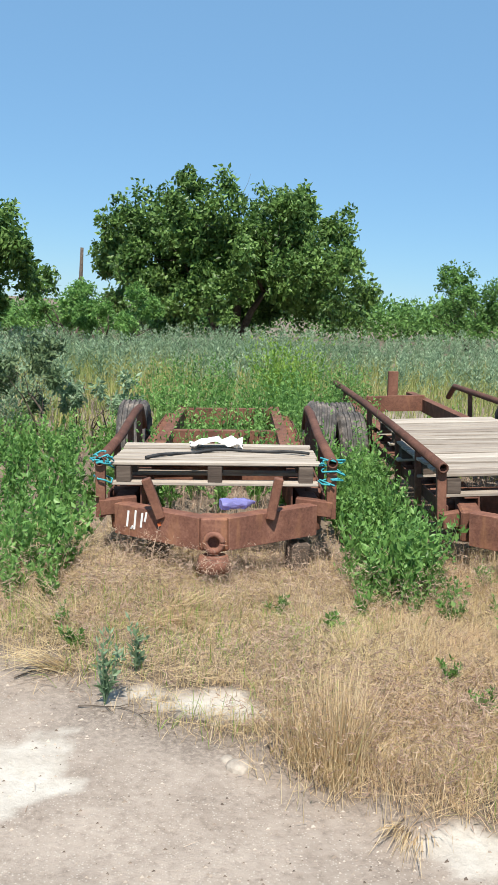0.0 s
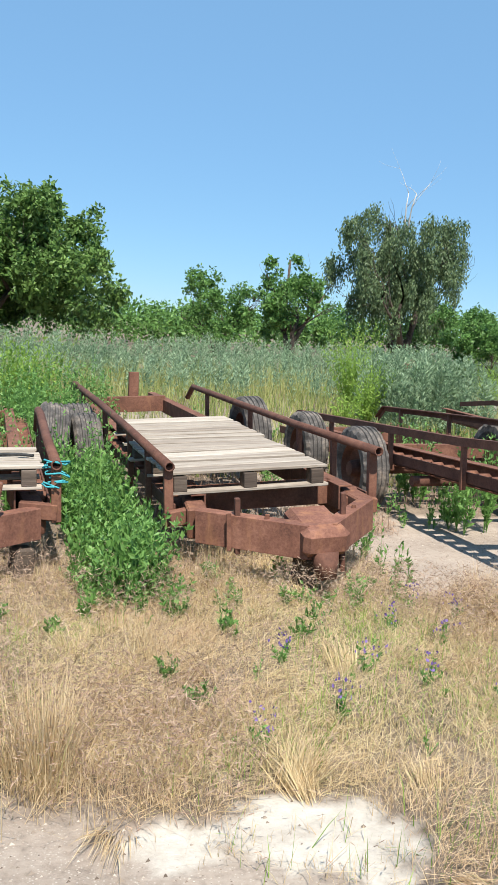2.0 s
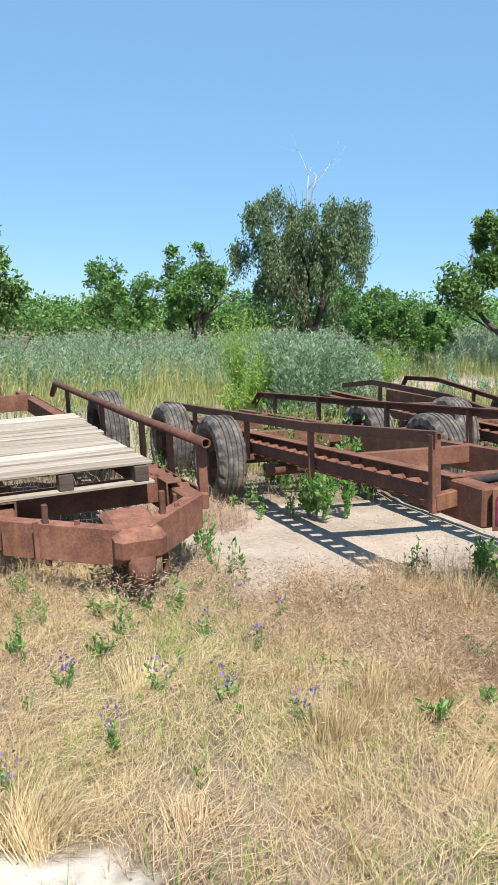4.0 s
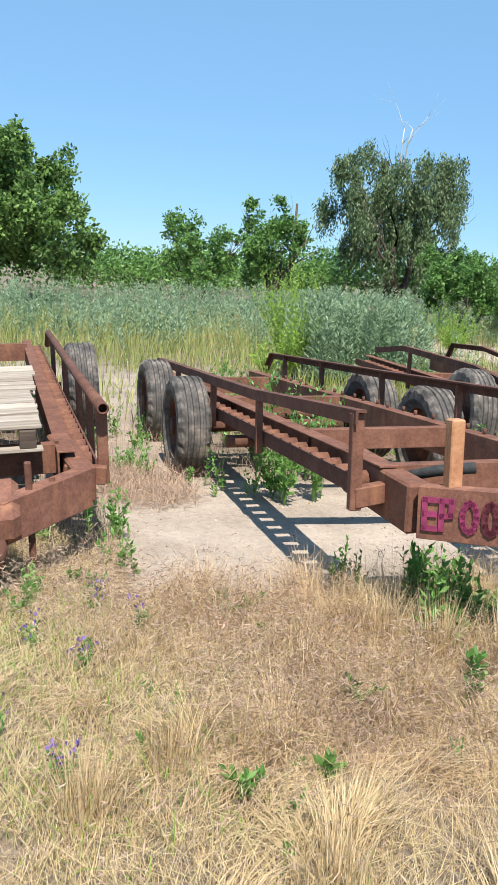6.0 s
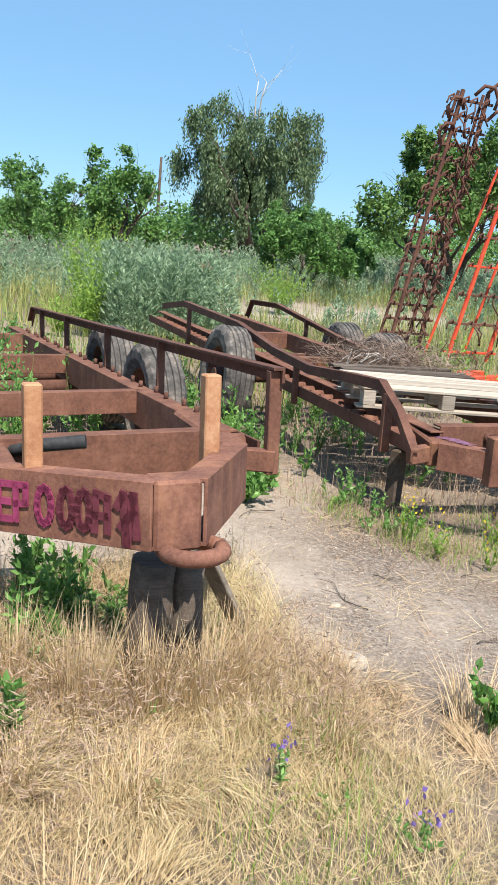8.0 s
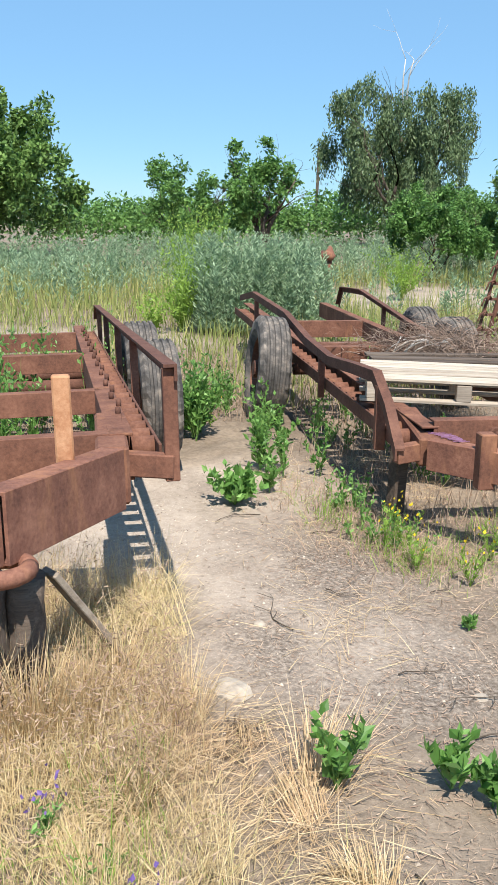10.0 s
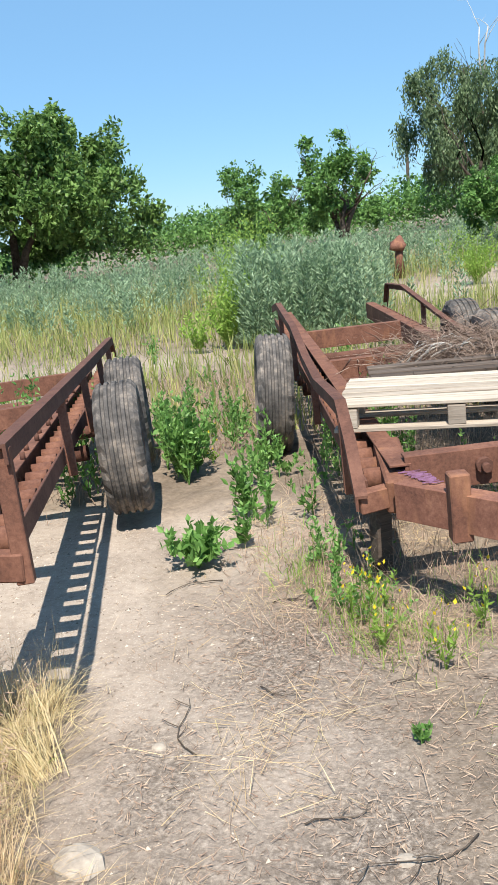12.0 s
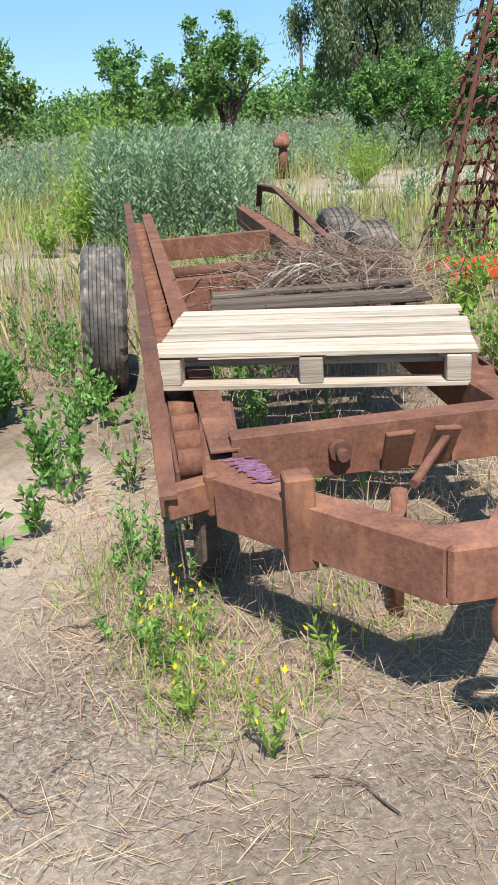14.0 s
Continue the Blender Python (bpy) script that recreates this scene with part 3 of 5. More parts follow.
# teal twine wound round the front posts
for s in (-1, 1):
    tw = thing("twine", on(T1, s * 0.72, 0.0, 0), "tangled teal plastic twine tied round a rusty post", "twine", "twine knots")
    bm = bmesh.new()
    for k in range(5):
        a0 = random.uniform(0, 6)
        z0 = random.uniform(0.55, 0.72)
        tube(bm, [((0.045 + 0.03 * random.random()) * math.cos(a0 + q * 0.9) + (0.06 * random.random() - 0.03), 0.05 * math.sin(a0 + q * 0.9), z0 - 0.006 * q * random.uniform(0, 1.5)) for q in range(8)], 0.006, 5)
    part("strands", bm, TEAL, tw)

# sprayed letters on the drawbar of the graffiti trailer: purple strokes laid on the plate
a, c = Vector((-0.50, -0.27, 0.76)), Vector((-0.06, -0.80, 0.80))
along = (c - a).normalized()
upv = Vector((0, 0, 1))
outv = along.cross(upv).normalized()


def glyph(strokes, at, w, h, material, thick):
    """One sprayed sign: strokes in a unit box."""
    bm = bmesh.new()
    span = (c - a).length
    for st in strokes:
        pts = []
        for u, v in st:
            pts.append(a + along * (span * at + (u - 0.5) * w) + upv * (-0.12 + (v - 0.5) * h) + outv * 0.0565)
        for p, q in zip(pts, pts[1:]):
            d = (q - p).normalized()
            beam(bm, p - d * thick * 0.4, q + d * thick * 0.4, thick, 0.004, 0, up=outv)
    ob = part("sprayed_letter", bm, material, t3)
    return ob


O = [[(0.5 + 0.45 * math.cos(k), 0.5 + 0.5 * math.sin(k)) for k in np.linspace(0, 2 * math.pi, 13)]]
glyph([[(0.9, 1), (0, 1), (0, 0), (0.9, 0)], [(0, 0.5), (0.8, 0.5)]], 0.10, 0.06, 0.13, MAGENTA, 0.026)
glyph([[(0, 0), (0, 1), (0.9, 1), (0.9, 0.5), (0, 0.45)]], 0.21, 0.05, 0.13, MAGENTA, 0.026)
glyph(O, 0.36, 0.07, 0.13, MAGENTA, 0.026)
glyph(O, 0.50, 0.062, 0.13, MAROON, 0.029)
glyph(O, 0.61, 0.060, 0.13, MAROON, 0.029)
glyph([[(0, 0), (0.1, 1), (0.9, 0.9), (0.9, 0)], [(0.1, 0.4), (0.8, 0.4)]], 0.72, 0.06, 0.13, MAROON, 0.029)
glyph([[(0, 0.7), (0.3, 1), (0.5, -0.2), (0.8, 1), (1, 0)], [(0.2, 0.2), (0.8, 0.6)]], 0.87, 0.08, 0.14, MAROON, 0.032)

# fittings on the warped trailer
bm = bmesh.new()
for k in range(70):
    p = Vector((-0.52, 0.20, 0.582)).lerp(Vector((-0.41, -0.17, 0.584)), k / 69) + Vector((random.gauss(-0.005, 0.022), 0, 0.00003 * k))
    w2 = random.uniform(0.008, 0.034)
    beam(bm, p - Vector((w2, random.uniform(-0.006, 0.006), 0)), p + Vector((w2, 0.0, 0)), 0.007, 0.003, 0)
part("paint_smear", bm, PURPLE, t4, "smeared purple spray paint")
for x, r in ((-0.15, 0.038), (0.52, 0.03)):
    bm = bmesh.new()
    tube(bm, [(x, 0.085, 0.575), (x, 0.02, 0.575)], r, 8)
    tube(bm, [(x, 0.03, 0.575), (x, -0.02, 0.575)], r * 0.55, 8)
    part("bolt", bm, RUST_DARK, t4)
for x, lean in ((0.03, 0.0), (0.17, 0.02)):
    bm = bmesh.new()
    beam(bm, (x, 0.04, 0.49), (x + lean, -0.03, 0.64), 0.02, 0.09, 0.004, up=(1, 0, 0))
    beam(bm, (x + 0.03, 0.05, 0.50), (x + 0.05, 0.02, 0.62), 0.05, 0.02, 0.004)
    part("bracket", bm, RUST, t4)
bm = bmesh.new()
tube(bm, [(0.20, 0.0, 0.60), (0.09, -0.14, 0.58), (0.0, -0.26, 0.56)], 0.016, 6)
part("brace_rod", bm, RUST, t4)
bm = bmesh.new()
tube(bm, [(0.02, -0.05, 0.45), (0.0, -0.06, 0.0)], 0.026, 8)
part("jack_leg", bm, RUST_RED, t4)
bm = bmesh.new()
tube(bm, [(0.30, -0.30, 0.50), (0.30, -0.30, 0.0)], 0.02, 8)
part("jack_leg", bm, RUST_DARK, t4)

# timber props
for x, y, r, h in ((4.52, 4.04, 0.085, 0.50), (4.66, 4.07, 0.07, 0.49)):
    lg = thing("timber_prop", pose(x, y, -0.02), "short weathered upright log propping a trailer nose", "log", "timber props")
    bm = bmesh.new()
    tube(bm, [(0, 0, 0), (0.004, 0, h * 0.4), (-0.004, 0.003, h * 0.8), (0, 0, h)], [r * 1.08, r, r * 0.98, r * 0.95], 14)
    for v in bm.verts:
        v.co += Vector((noise.noise(v.co * 9), noise.noise(v.co * 9 + Vector((4, 0, 0))), 0)) * 0.012
    part("log", bm, WOOD_DARK, lg)
# blocks below the frames: their shade is part of the wood colour
for x, y, h, w in ((6.68, 5.95, 0.44, 0.085), (0.32, 5.35, 0.22, 0.12), (-0.55, 5.35, 0.2, 0.12), (2.05, 5.15, 0.24, 0.12)):
    lg = thing("timber_prop", pose(x, y, -0.02, 0, 0, 20), "weathered timber block propping a trailer, coloured dark as in shade", "log", "timber props")
    bm = bmesh.new()
    beam(bm, (0, 0, 0), (0.01, 0, h), w, w * 1.1, 0.012, up=(0, 1, 0))
    part("block", bm, WOOD_DARK, lg)


# ---- vegetation ----
def ortho(d):
    """For unit vectors d (n, 3): a side vector each, level where it can be."""
    up = np.tile([0.0, 0.0, 1.0], (len(d), 1))
    s = np.cross(d, up)
    nrm = np.linalg.norm(s, axis=1, keepdims=True)
    s = np.where(nrm < 1e-3, [[1.0, 0, 0]], s / np.maximum(nrm, 1e-6))
    return s


def unit(v):
    return v / np.maximum(np.linalg.norm(v, axis=1, keepdims=True), 1e-9)


def blades(root, d, length, width, droop):
    """Narrow three-step blades: arrays of roots, directions, lengths, widths; droop bends them over."""
    n = len(root)
    s = ortho(d)
    ang = rng.uniform(-0.6, 0.6, (n, 1))
    s = unit(s + np.cross(d, s) * ang)
    fall = np.stack([d[:, 0], d[:, 1], -np.abs(droop)], 1)
    L, W = length[:, None], width[:, None] / 2
    p1 = root + d * L * 0.5
    p2 = p1 + unit(d + fall * np.abs(droop)[:, None]) * L * 0.5
    co = np.stack([root - s * W, root + s * W, p1 - s * W * 0.8, p1 + s * W * 0.8, p2], 1).reshape(-1, 3)
    b0 = np.arange(n)[:, None] * 5
    tri = np.concatenate([b0 + [0, 1, 3], b0 + [0, 3, 2], b0 + [2, 3, 4]])
    return co, tri


def leaves(centre, d, length, width, fold=0.25):
    """Folded diamond leaves."""
    n = len(centre)
    s = unit(np.cross(d, rng.normal(size=(n, 3))))
    nn = np.cross(d, s)
    L, W = length[:, None], width[:, None] / 2
    mid = centre + d * L * 0.45
    co = np.stack([centre, mid - s * W + nn * W * fold, centre + d * L, mid + s * W + nn * W * fold], 1).reshape(-1, 3)
    b0 = np.arange(n)[:, None] * 4
    tri = np.concatenate([b0 + [0, 1, 2], b0 + [0, 2, 3]])
    return co, tri


class Heap:
    """Gathers blades and leaves of one kind into one mesh."""

    def __init__(self):
        self.co, self.tri, self.n = [], [], 0

    def add(self, co_tri):
        co, tri = co_tri
        self.co.append(co)
        self.tri.append(tri + self.n)
        self.n += len(co)
        return self

    def mesh(self, name, material):
        me = mesh_np(name, np.concatenate(self.co), np.concatenate(self.tri))
        me.materials.append(material)
        return me

    def stuff(self, name, material, label, category):
        return tagged(new(name, self.mesh(name, material)), label, category, kind="stuff")


def rdir(n, up=0.6, spread=0.6):
    a = rng.uniform(0, 2 * math.pi, n)
    r = np.abs(rng.normal(0, spread, n))
    return unit(np.stack([np.cos(a) * r, np.sin(a) * r, np.full(n, up)], 1))


def ground_pts(n, x0, x1, y0, y1, keep):
    x, y = rng.uniform(x0, x1, n), rng.uniform(y0, y1, n)
    k = rng.uniform(0, 1, n) < keep(x, y)
    x, y = x[k], y[k]
    return np.stack([x, y, height(x, y)], 1)


# standing dry grass, thick in front of the trailers
def dry(x, y):
    b = 1 - bare(x, y)
    patch = 0.40 + 0.6 * smooth(-0.35, 0.45, fbm(x, y, 2.2, 3))
    lim = smooth(6.2, 5.0, y) + 0.35 * smooth(5.0, 6.5, y)
    return b * patch * lim * smooth(-1.9, -1.2, x) * smooth(1.3, 2.2, y + 0.3 * x)


h1, h2 = Heap(), Heap()
p = ground_pts(210000, -1.8, 5.25, 1.3, 6.2, dry)
n1 = len(p)
tall = 0.09 + 0.13 * smooth(-0.3, 0.7, fbm(p[:, 0], p[:, 1], 1.7, 5)) + 0.12 * smooth(3.6, 4.8, p[:, 1]) * smooth(2.6, 4.0, p[:, 0])
h1.add(blades(p, rdir(n1, 0.8, 0.55), tall * rng.uniform(0.5, 1.3, n1), rng.uniform(0.0011, 0.0028, n1), rng.uniform(0.1, 1.1, n1)))
# flattened straw
p = ground_pts(190000, -1.8, 6.2, 1.3, 6.0, lambda x, y: (1 - bare(x, y)) ** 2 * smooth(5.9, 5.2, x) * smooth(6.2, 5.2, y) * (0.5 + 0.5 * smooth(-0.3, 0.4, fbm(x, y, 1.5, 8))))
n2 = len(p)
p[:, 2] += rng.uniform(0.004, 0.05, n2)
flow = 0.6 * fbm(p[:, 0], p[:, 1], 1.2, 4) * 3 + rng.normal(0, 0.7, n2)
d = unit(np.stack([np.cos(flow), np.sin(flow), rng.normal(0.05, 0.16, n2)], 1))
h1.add(blades(p, d, rng.uniform(0.04, 0.24, n2), rng.uniform(0.0012, 0.0028, n2), rng.uniform(0, 0.3, n2)))
p = ground_pts(12000, 5.3, 8.2, 4.1, 7.2, lambda x, y: smooth(5.5, 6.3, x) * smooth(-0.1, 0.5, fbm(x, y, 1.8, 5) + 0.35 * smooth(4.6, 5.6, y)))
n2 = len(p)
p[:, 2] += rng.uniform(0.002, 0.03, n2)
a = rng.uniform(0, 6.3, n2)
h1.add(blades(p, unit(np.stack([np.cos(a), np.sin(a), rng.normal(0.08, 0.15, n2)], 1)), rng.uniform(0.03, 0.22, n2), rng.uniform(0.0012, 0.0028, n2), rng.uniform(0, 0.3, n2)))
for _ in range(520):
    x, y = rng.uniform(-1.5, 5.6), rng.uniform(1.6, 5.4)
    if rng.uniform() > float(dry(np.array(x), np.array(y))) * (0.35 + 0.65 * float(smooth(2.0, 4.0, np.array(x)))):
        continue
    k = int(rng.uniform(50, 130))
    q = np.stack([rng.normal(0, 0.035, k), rng.normal(0, 0.035, k), np.zeros(k)], 1)
    lean = rng.normal(0, 0.85, 2)
    d = unit(np.stack([q[:, 0] * 7 + lean[0] + rng.normal(0, 0.22, k), q[:, 1] * 7 + lean[1] + rng.normal(0, 0.22, k), np.ones(k)], 1))
    tl = rng.uniform(0.14, 0.34) * (1.0 + 0.25 * float(smooth(3.2, 4.2, np.array(y))))
    q += [x, y, float(height(np.array(x), np.array(y)))]
    h1.add(blades(q, d, tl * rng.uniform(0.55, 1.15, k), rng.uniform(0.0018, 0.0042, k), rng.uniform(0.2, 1.2, k)))
h1.stuff("dry_grass", STRAW, "dense dry straw-coloured grass, partly flattened", "grass")
# drooping brome heads
p = ground_pts(80000, -1.6, 5.2, 1.6, 5.6, lambda x, y: dry(x, y) * (0.16 + smooth(0.0, 0.6, fbm(x, y, 1.9, 6)) + smooth(4.0, 4.6, y) * smooth(5.3, 4.9, y) * 0.6))
n3 = len(p)
p[:, 2] += rng.uniform(0.04, 0.26, n3)
for k in range(3):
    d = unit(np.stack([rng.normal(0, 0.6, n3), rng.normal(0, 0.6, n3), rng.uniform(-0.7, 0.5, n3)], 1))
    h2.add(leaves(p + rng.normal(0, 0.012, (n3, 3)), d, rng.uniform(0.02, 0.05, n3), rng.uniform(0.0022, 0.0050, n3)))
h2.stuff("seed_heads", STRAW_BROWN, "drooping brown seed heads of dry brome grass", "grass")
# thin dead stalks and twigs over the bare places
h3 = Heap()
p = ground_pts(26000, -1.8, 9.5, 1.5, 8.0, lambda x, y: (0.05 + bare(x, y)) * (0.05 + smooth(5.0, 6.6, x) * (0.25 + smooth(0.0, 0.7, fbm(x, y, 1.4, 2)))))
n4 = len(p)
p[:, 2] += rng.uniform(0.002, 0.02, n4)
a = rng.uniform(0, 6.3, n4)
h3.add(blades(p, unit(np.stack([np.cos(a), np.sin(a), rng.normal(0.05, 0.12, n4)], 1)), rng.uniform(0.02, 0.16, n4) * rng.choice([0.4, 0.9, 2.2], n4, p=[0.72, 0.23, 0.05]), rng.uniform(0.0012, 0.0026, n4), rng.uniform(0, 0.3, n4)))
p = ground_pts(30000, 5.2, 8.6, 2.4, 6.2, lambda x, y: 0.05 + 0.9 * litter(x, y))
n4 = len(p)
p[:, 2] += rng.uniform(0.001, 0.012, n4)
a = rng.uniform(0, 6.3, n4)
h3.add(blades(p, unit(np.stack([np.cos(a), np.sin(a), rng.normal(0.02, 0.08, n4)], 1)), rng.uniform(0.008, 0.05, n4), rng.uniform(0.0012, 0.004, n4), rng.uniform(0, 0.3, n4)))
for cx, cy, k, sx, sy in ((6.5, 5.4, 700, 0.13, 0.28), (6.25, 6.1, 700, 0.18, 0.4), (6.75, 5.15, 350, 0.2, 0.12), (7.1, 5.5, 500, 0.3, 0.2)):
    q = np.stack([cx + rng.normal(0, sx, k), cy + rng.normal(0, sy, k), np.zeros(k)], 1)
    q[:, 2] = height(q[:, 0], q[:, 1])
    h3.add(blades(q, rdir(k, 0.4, 0.9), rng.uniform(0.05, 0.24, k), rng.uniform(0.0015, 0.004, k), rng.uniform(0.3, 1.3, k)))
p = ground_pts(9000, 2.6, 3.7, 6.5, 8.2, lambda x, y: smooth(0.55, 0.2, np.hypot(x - 3.1, (y - 7.2) * 0.7)))
k = len(p)
p[:, 2] += rng.uniform(0.0, 0.06, k)
h3.add(blades(p, rdir(k, 0.35, 0.9), rng.uniform(0.05, 0.22, k), rng.uniform(0.002, 0.005, k), rng.uniform(0.3, 1.3, k)))
h3.stuff("dead_stalks", STRAW_BROWN, "scattered dead stalks and twigs on bare dust", "stalks")


def clump(heap, x, y, n, h, r, leaf, lean=0.5, lw=0.45, z0=0.0, stem=0.0):
    """A weed: leaves along a few stems, h high, r wide."""
    z = float(height(np.array(x), np.array(y))) + z0
    k = max(3, n // 14)
    ang, out = rng.uniform(0, 6.3, k), rng.uniform(0.1, 1.0, k) * r
    hh = h * rng.uniform(0.55, 1.0, k)
    i, t = rng.integers(0, k, n), rng.uniform(0.08, 1.0, n) ** 0.8
    c = np.stack([x + np.cos(ang[i]) * out[i] * t, y + np.sin(ang[i]) * out[i] * t, z + hh[i] * t], 1)
    d = rdir(n, 0.45, 0.7)
    ls = leaf * rng.uniform(0.55, 1.2, n) * (1.15 - 0.5 * t)
    heap.add(leaves(c, d, ls, ls * lw * rng.uniform(0.8, 1.2, n)))
    tip = np.stack([np.cos(ang) * out, np.sin(ang) * out, hh], 1)
    root = np.tile([x, y, z], (k, 1))
    heap.add(blades(root, unit(tip), np.linalg.norm(tip, axis=1), np.full(k, 0.006 + stem), np.full(k, 0.05)))


def clumps(heap, count, x0, x1, y0, y1, n, h, r, leaf, keep=None, lw=0.45):
    for _ in range(count):
        x, y = rng.uniform(x0, x1), rng.uniform(y0, y1)
        if keep is None or rng.uniform() < keep(x, y):
            clump(heap, x, y, int(n * rng.uniform(0.6, 1.3)), h * rng.uniform(0.55, 1.2), r * rng.uniform(0.6, 1.2), leaf, lw=lw)


g = Heap()
clumps(g, 75, 0.64, 1.16, 4.75, 8.2, 120, 0.52, 0.20, 0.072)          # between the first two trailers
clumps(g, 26, 0.6, 1.25, 4.55, 5.2, 60, 0.26, 0.14, 0.05)
clumps(g, 190, -3.4, -1.05, 4.5, 9.0, 120, 0.50, 0.24, 0.070)         # left of them
clumps(g, 40, -1.6, -0.95, 4.4, 5.6, 80, 0.34, 0.16, 0.05)
clumps(g, 130, -0.85, 1.1, 6.6, 10.5, 160, 0.72, 0.28, 0.06)            # behind and through the first
clumps(g, 90, -1.4, 1.6, 9.5, 13.0, 150, 1.0, 0.35, 0.07)
clumps(g, 20, 1.4, 2.6, 4.7, 5.3, 40, 0.20, 0.10, 0.05)
clumps(g, 8, 1.8, 2.4, 5.4, 6.2, 60, 0.40, 0.12, 0.05)
clumps(g, 10, 5.5, 6.25, 8.4, 10.0, 110, 0.50, 0.16, 0.055)            # between the last two
clumps(g, 14, 6.1, 6.45, 6.7, 8.6, 70, 0.40, 0.14, 0.065)
clumps(g, 10, 6.4, 6.7, 5.1, 6.4, 26, 0.16, 0.09, 0.04)
clumps(g, 5, 7.0, 7.35, 8.2, 9.0, 120, 0.75, 0.14, 0.06)
clumps(g, 10, 6.3, 6.6, 5.3, 6.2, 50, 0.25, 0.12, 0.045)
clumps(g, 22, 4.05, 4.5, 4.2, 4.75, 70, 0.36, 0.13, 0.07)               # below the graffiti trailer
clumps(g, 16, 3.95, 4.6, 6.4, 9.5, 150, 0.88, 0.2, 0.07)
clumps(g, 14, 4.6, 5.3, 7.0, 9.5, 100, 0.75, 0.22, 0.06)
clumps(g, 8, 3.6, 4.0, 6.9, 7.6, 40, 0.28, 0.12, 0.045)
clumps(g, 5, 3.85, 4.05, 4.85, 5.1, 60, 0.3, 0.08, 0.045)
clumps(g, 60, 0.8, 5.0, 2.4, 4.7, 22, 0.10, 0.07, 0.03, dry)
clumps(g, 14, 2.7, 3.3, 7.2, 9.5, 50, 0.3, 0.12, 0.05)
clumps(g, 4, 5.55, 5.75, 7.7, 8.4, 150, 0.6, 0.16, 0.075)
clumps(g, 16, 6.6, 7.6, 6.3, 8.6, 90, 0.45, 0.2, 0.05)
clumps(g, 10, 2.85, 3.5, 6.8, 9.6, 60, 0.3, 0.14, 0.05)
clumps(g, 40, 2.6, 12, 11.5, 14.5, 90, 0.45, 0.25, 0.06, lambda x, y: 1 - bare(x, y))
clumps(g, 9, 2.62, 2.85, 5.2, 6.1, 60, 0.34, 0.10, 0.055)                # beside the pallet trailer
clumps(g, 6, 5.5, 5.62, 8.6, 9.6, 120, 0.5, 0.16, 0.07)
g.stuff("green_weeds", GREEN, "dense green broad-leaved weeds between rusty trailers", "weeds")

# dark dry undergrowth in the shade of the trailers
gb = Heap()
p = ground_pts(24000, -1.2, 5.2, 2.0, 4.9, lambda x, y: (1 - bare(x, y)) * smooth(0.1, 0.7, fbm(x, y, 2.4, 11)) * 0.8)
m_ = len(p)
gb.add(blades(p, rdir(m_, 0.8, 0.5), rng.uniform(0.06, 0.2, m_), rng.uniform(0.0016, 0.004, m_), rng.uniform(0.1, 0.9, m_)))
for cx, cy, k, sx, sy in ((6.50, 5.35, 260, 0.09, 0.22), (6.72, 5.12, 130, 0.14, 0.08), (7.1, 5.5, 200, 0.25, 0.2), (6.9, 4.2, 50, 0.10, 0.12), (2.45, 3.3, 500, 0.35, 0.25), (2.2, 4.1, 500, 0.35, 0.25), (6.3, 6.0, 200, 0.10, 0.3)):
    q = np.stack([cx + rng.normal(0, sx, k), cy + rng.normal(0, sy, k), np.zeros(k)], 1)
    q[:, 2] = height(q[:, 0], q[:, 1])
    gb.add(blades(q, rdir(k, 0.7, 0.7), rng.uniform(0.05, 0.20, k), rng.uniform(0.002, 0.005, k), rng.uniform(0.3, 1.3, k)))
gb.stuff("green_grass", LIME, "thin green grass growing through dry straw", "grass")
u = Heap()
for x0, x1, y0, y1, nn in ((-0.9, 0.5, 5.0, 8.5, 2200), (1.3, 2.8, 5.1, 9.5, 2600), (3.6, 5.2, 7.2, 9.8, 900), (6.7, 8.2, 5.7, 10.5, 2600), (2.6, 3.8, 7.5, 10, 1500), (5.4, 6.5, 8.4, 12, 2000), (8.2, 10.5, 5.0, 12.0, 5200), (6.3, 6.9, 5.6, 7.6, 200), (-3.5, -1.0, 4.2, 9, 3000)):
    p = ground_pts(nn, x0, x1, y0, y1, lambda x, y: 1 - 0.8 * bare(x, y))
    m_ = len(p)
    u.add(blades(p, rdir(m_, 0.8, 0.6), rng.uniform(0.10, 0.36, m_), rng.uniform(0.002, 0.0045, m_), rng.uniform(0.3, 1.2, m_)))
# the brown is picked darker than straw to carry shade under the trailers
u.stuff("undergrowth", STRAW_BROWN, "tangled half-dry grass under and beside rusty trailers", "grass")

# the meadow and the wormwood behind
mg = Heap()
p = ground_pts(60000, -9, 18, 9.0, 24.0, lambda x, y: (1 - 0.9 * bare(x, y)) * 0.9)
m_ = len(p)
mg.add(blades(p, rdir(m_, 0.9, 0.35), rng.uniform(0.15, 0.55, m_) * (0.6 + 0.05 * (p[:, 1] - 9)).clip(0.5, 1.3), rng.uniform(0.008, 0.018, m_), rng.uniform(0.05, 0.8, m_)))
mg.stuff("meadow_grass", MEADOW, "tall yellowing green meadow grass behind the trailers", "grass")


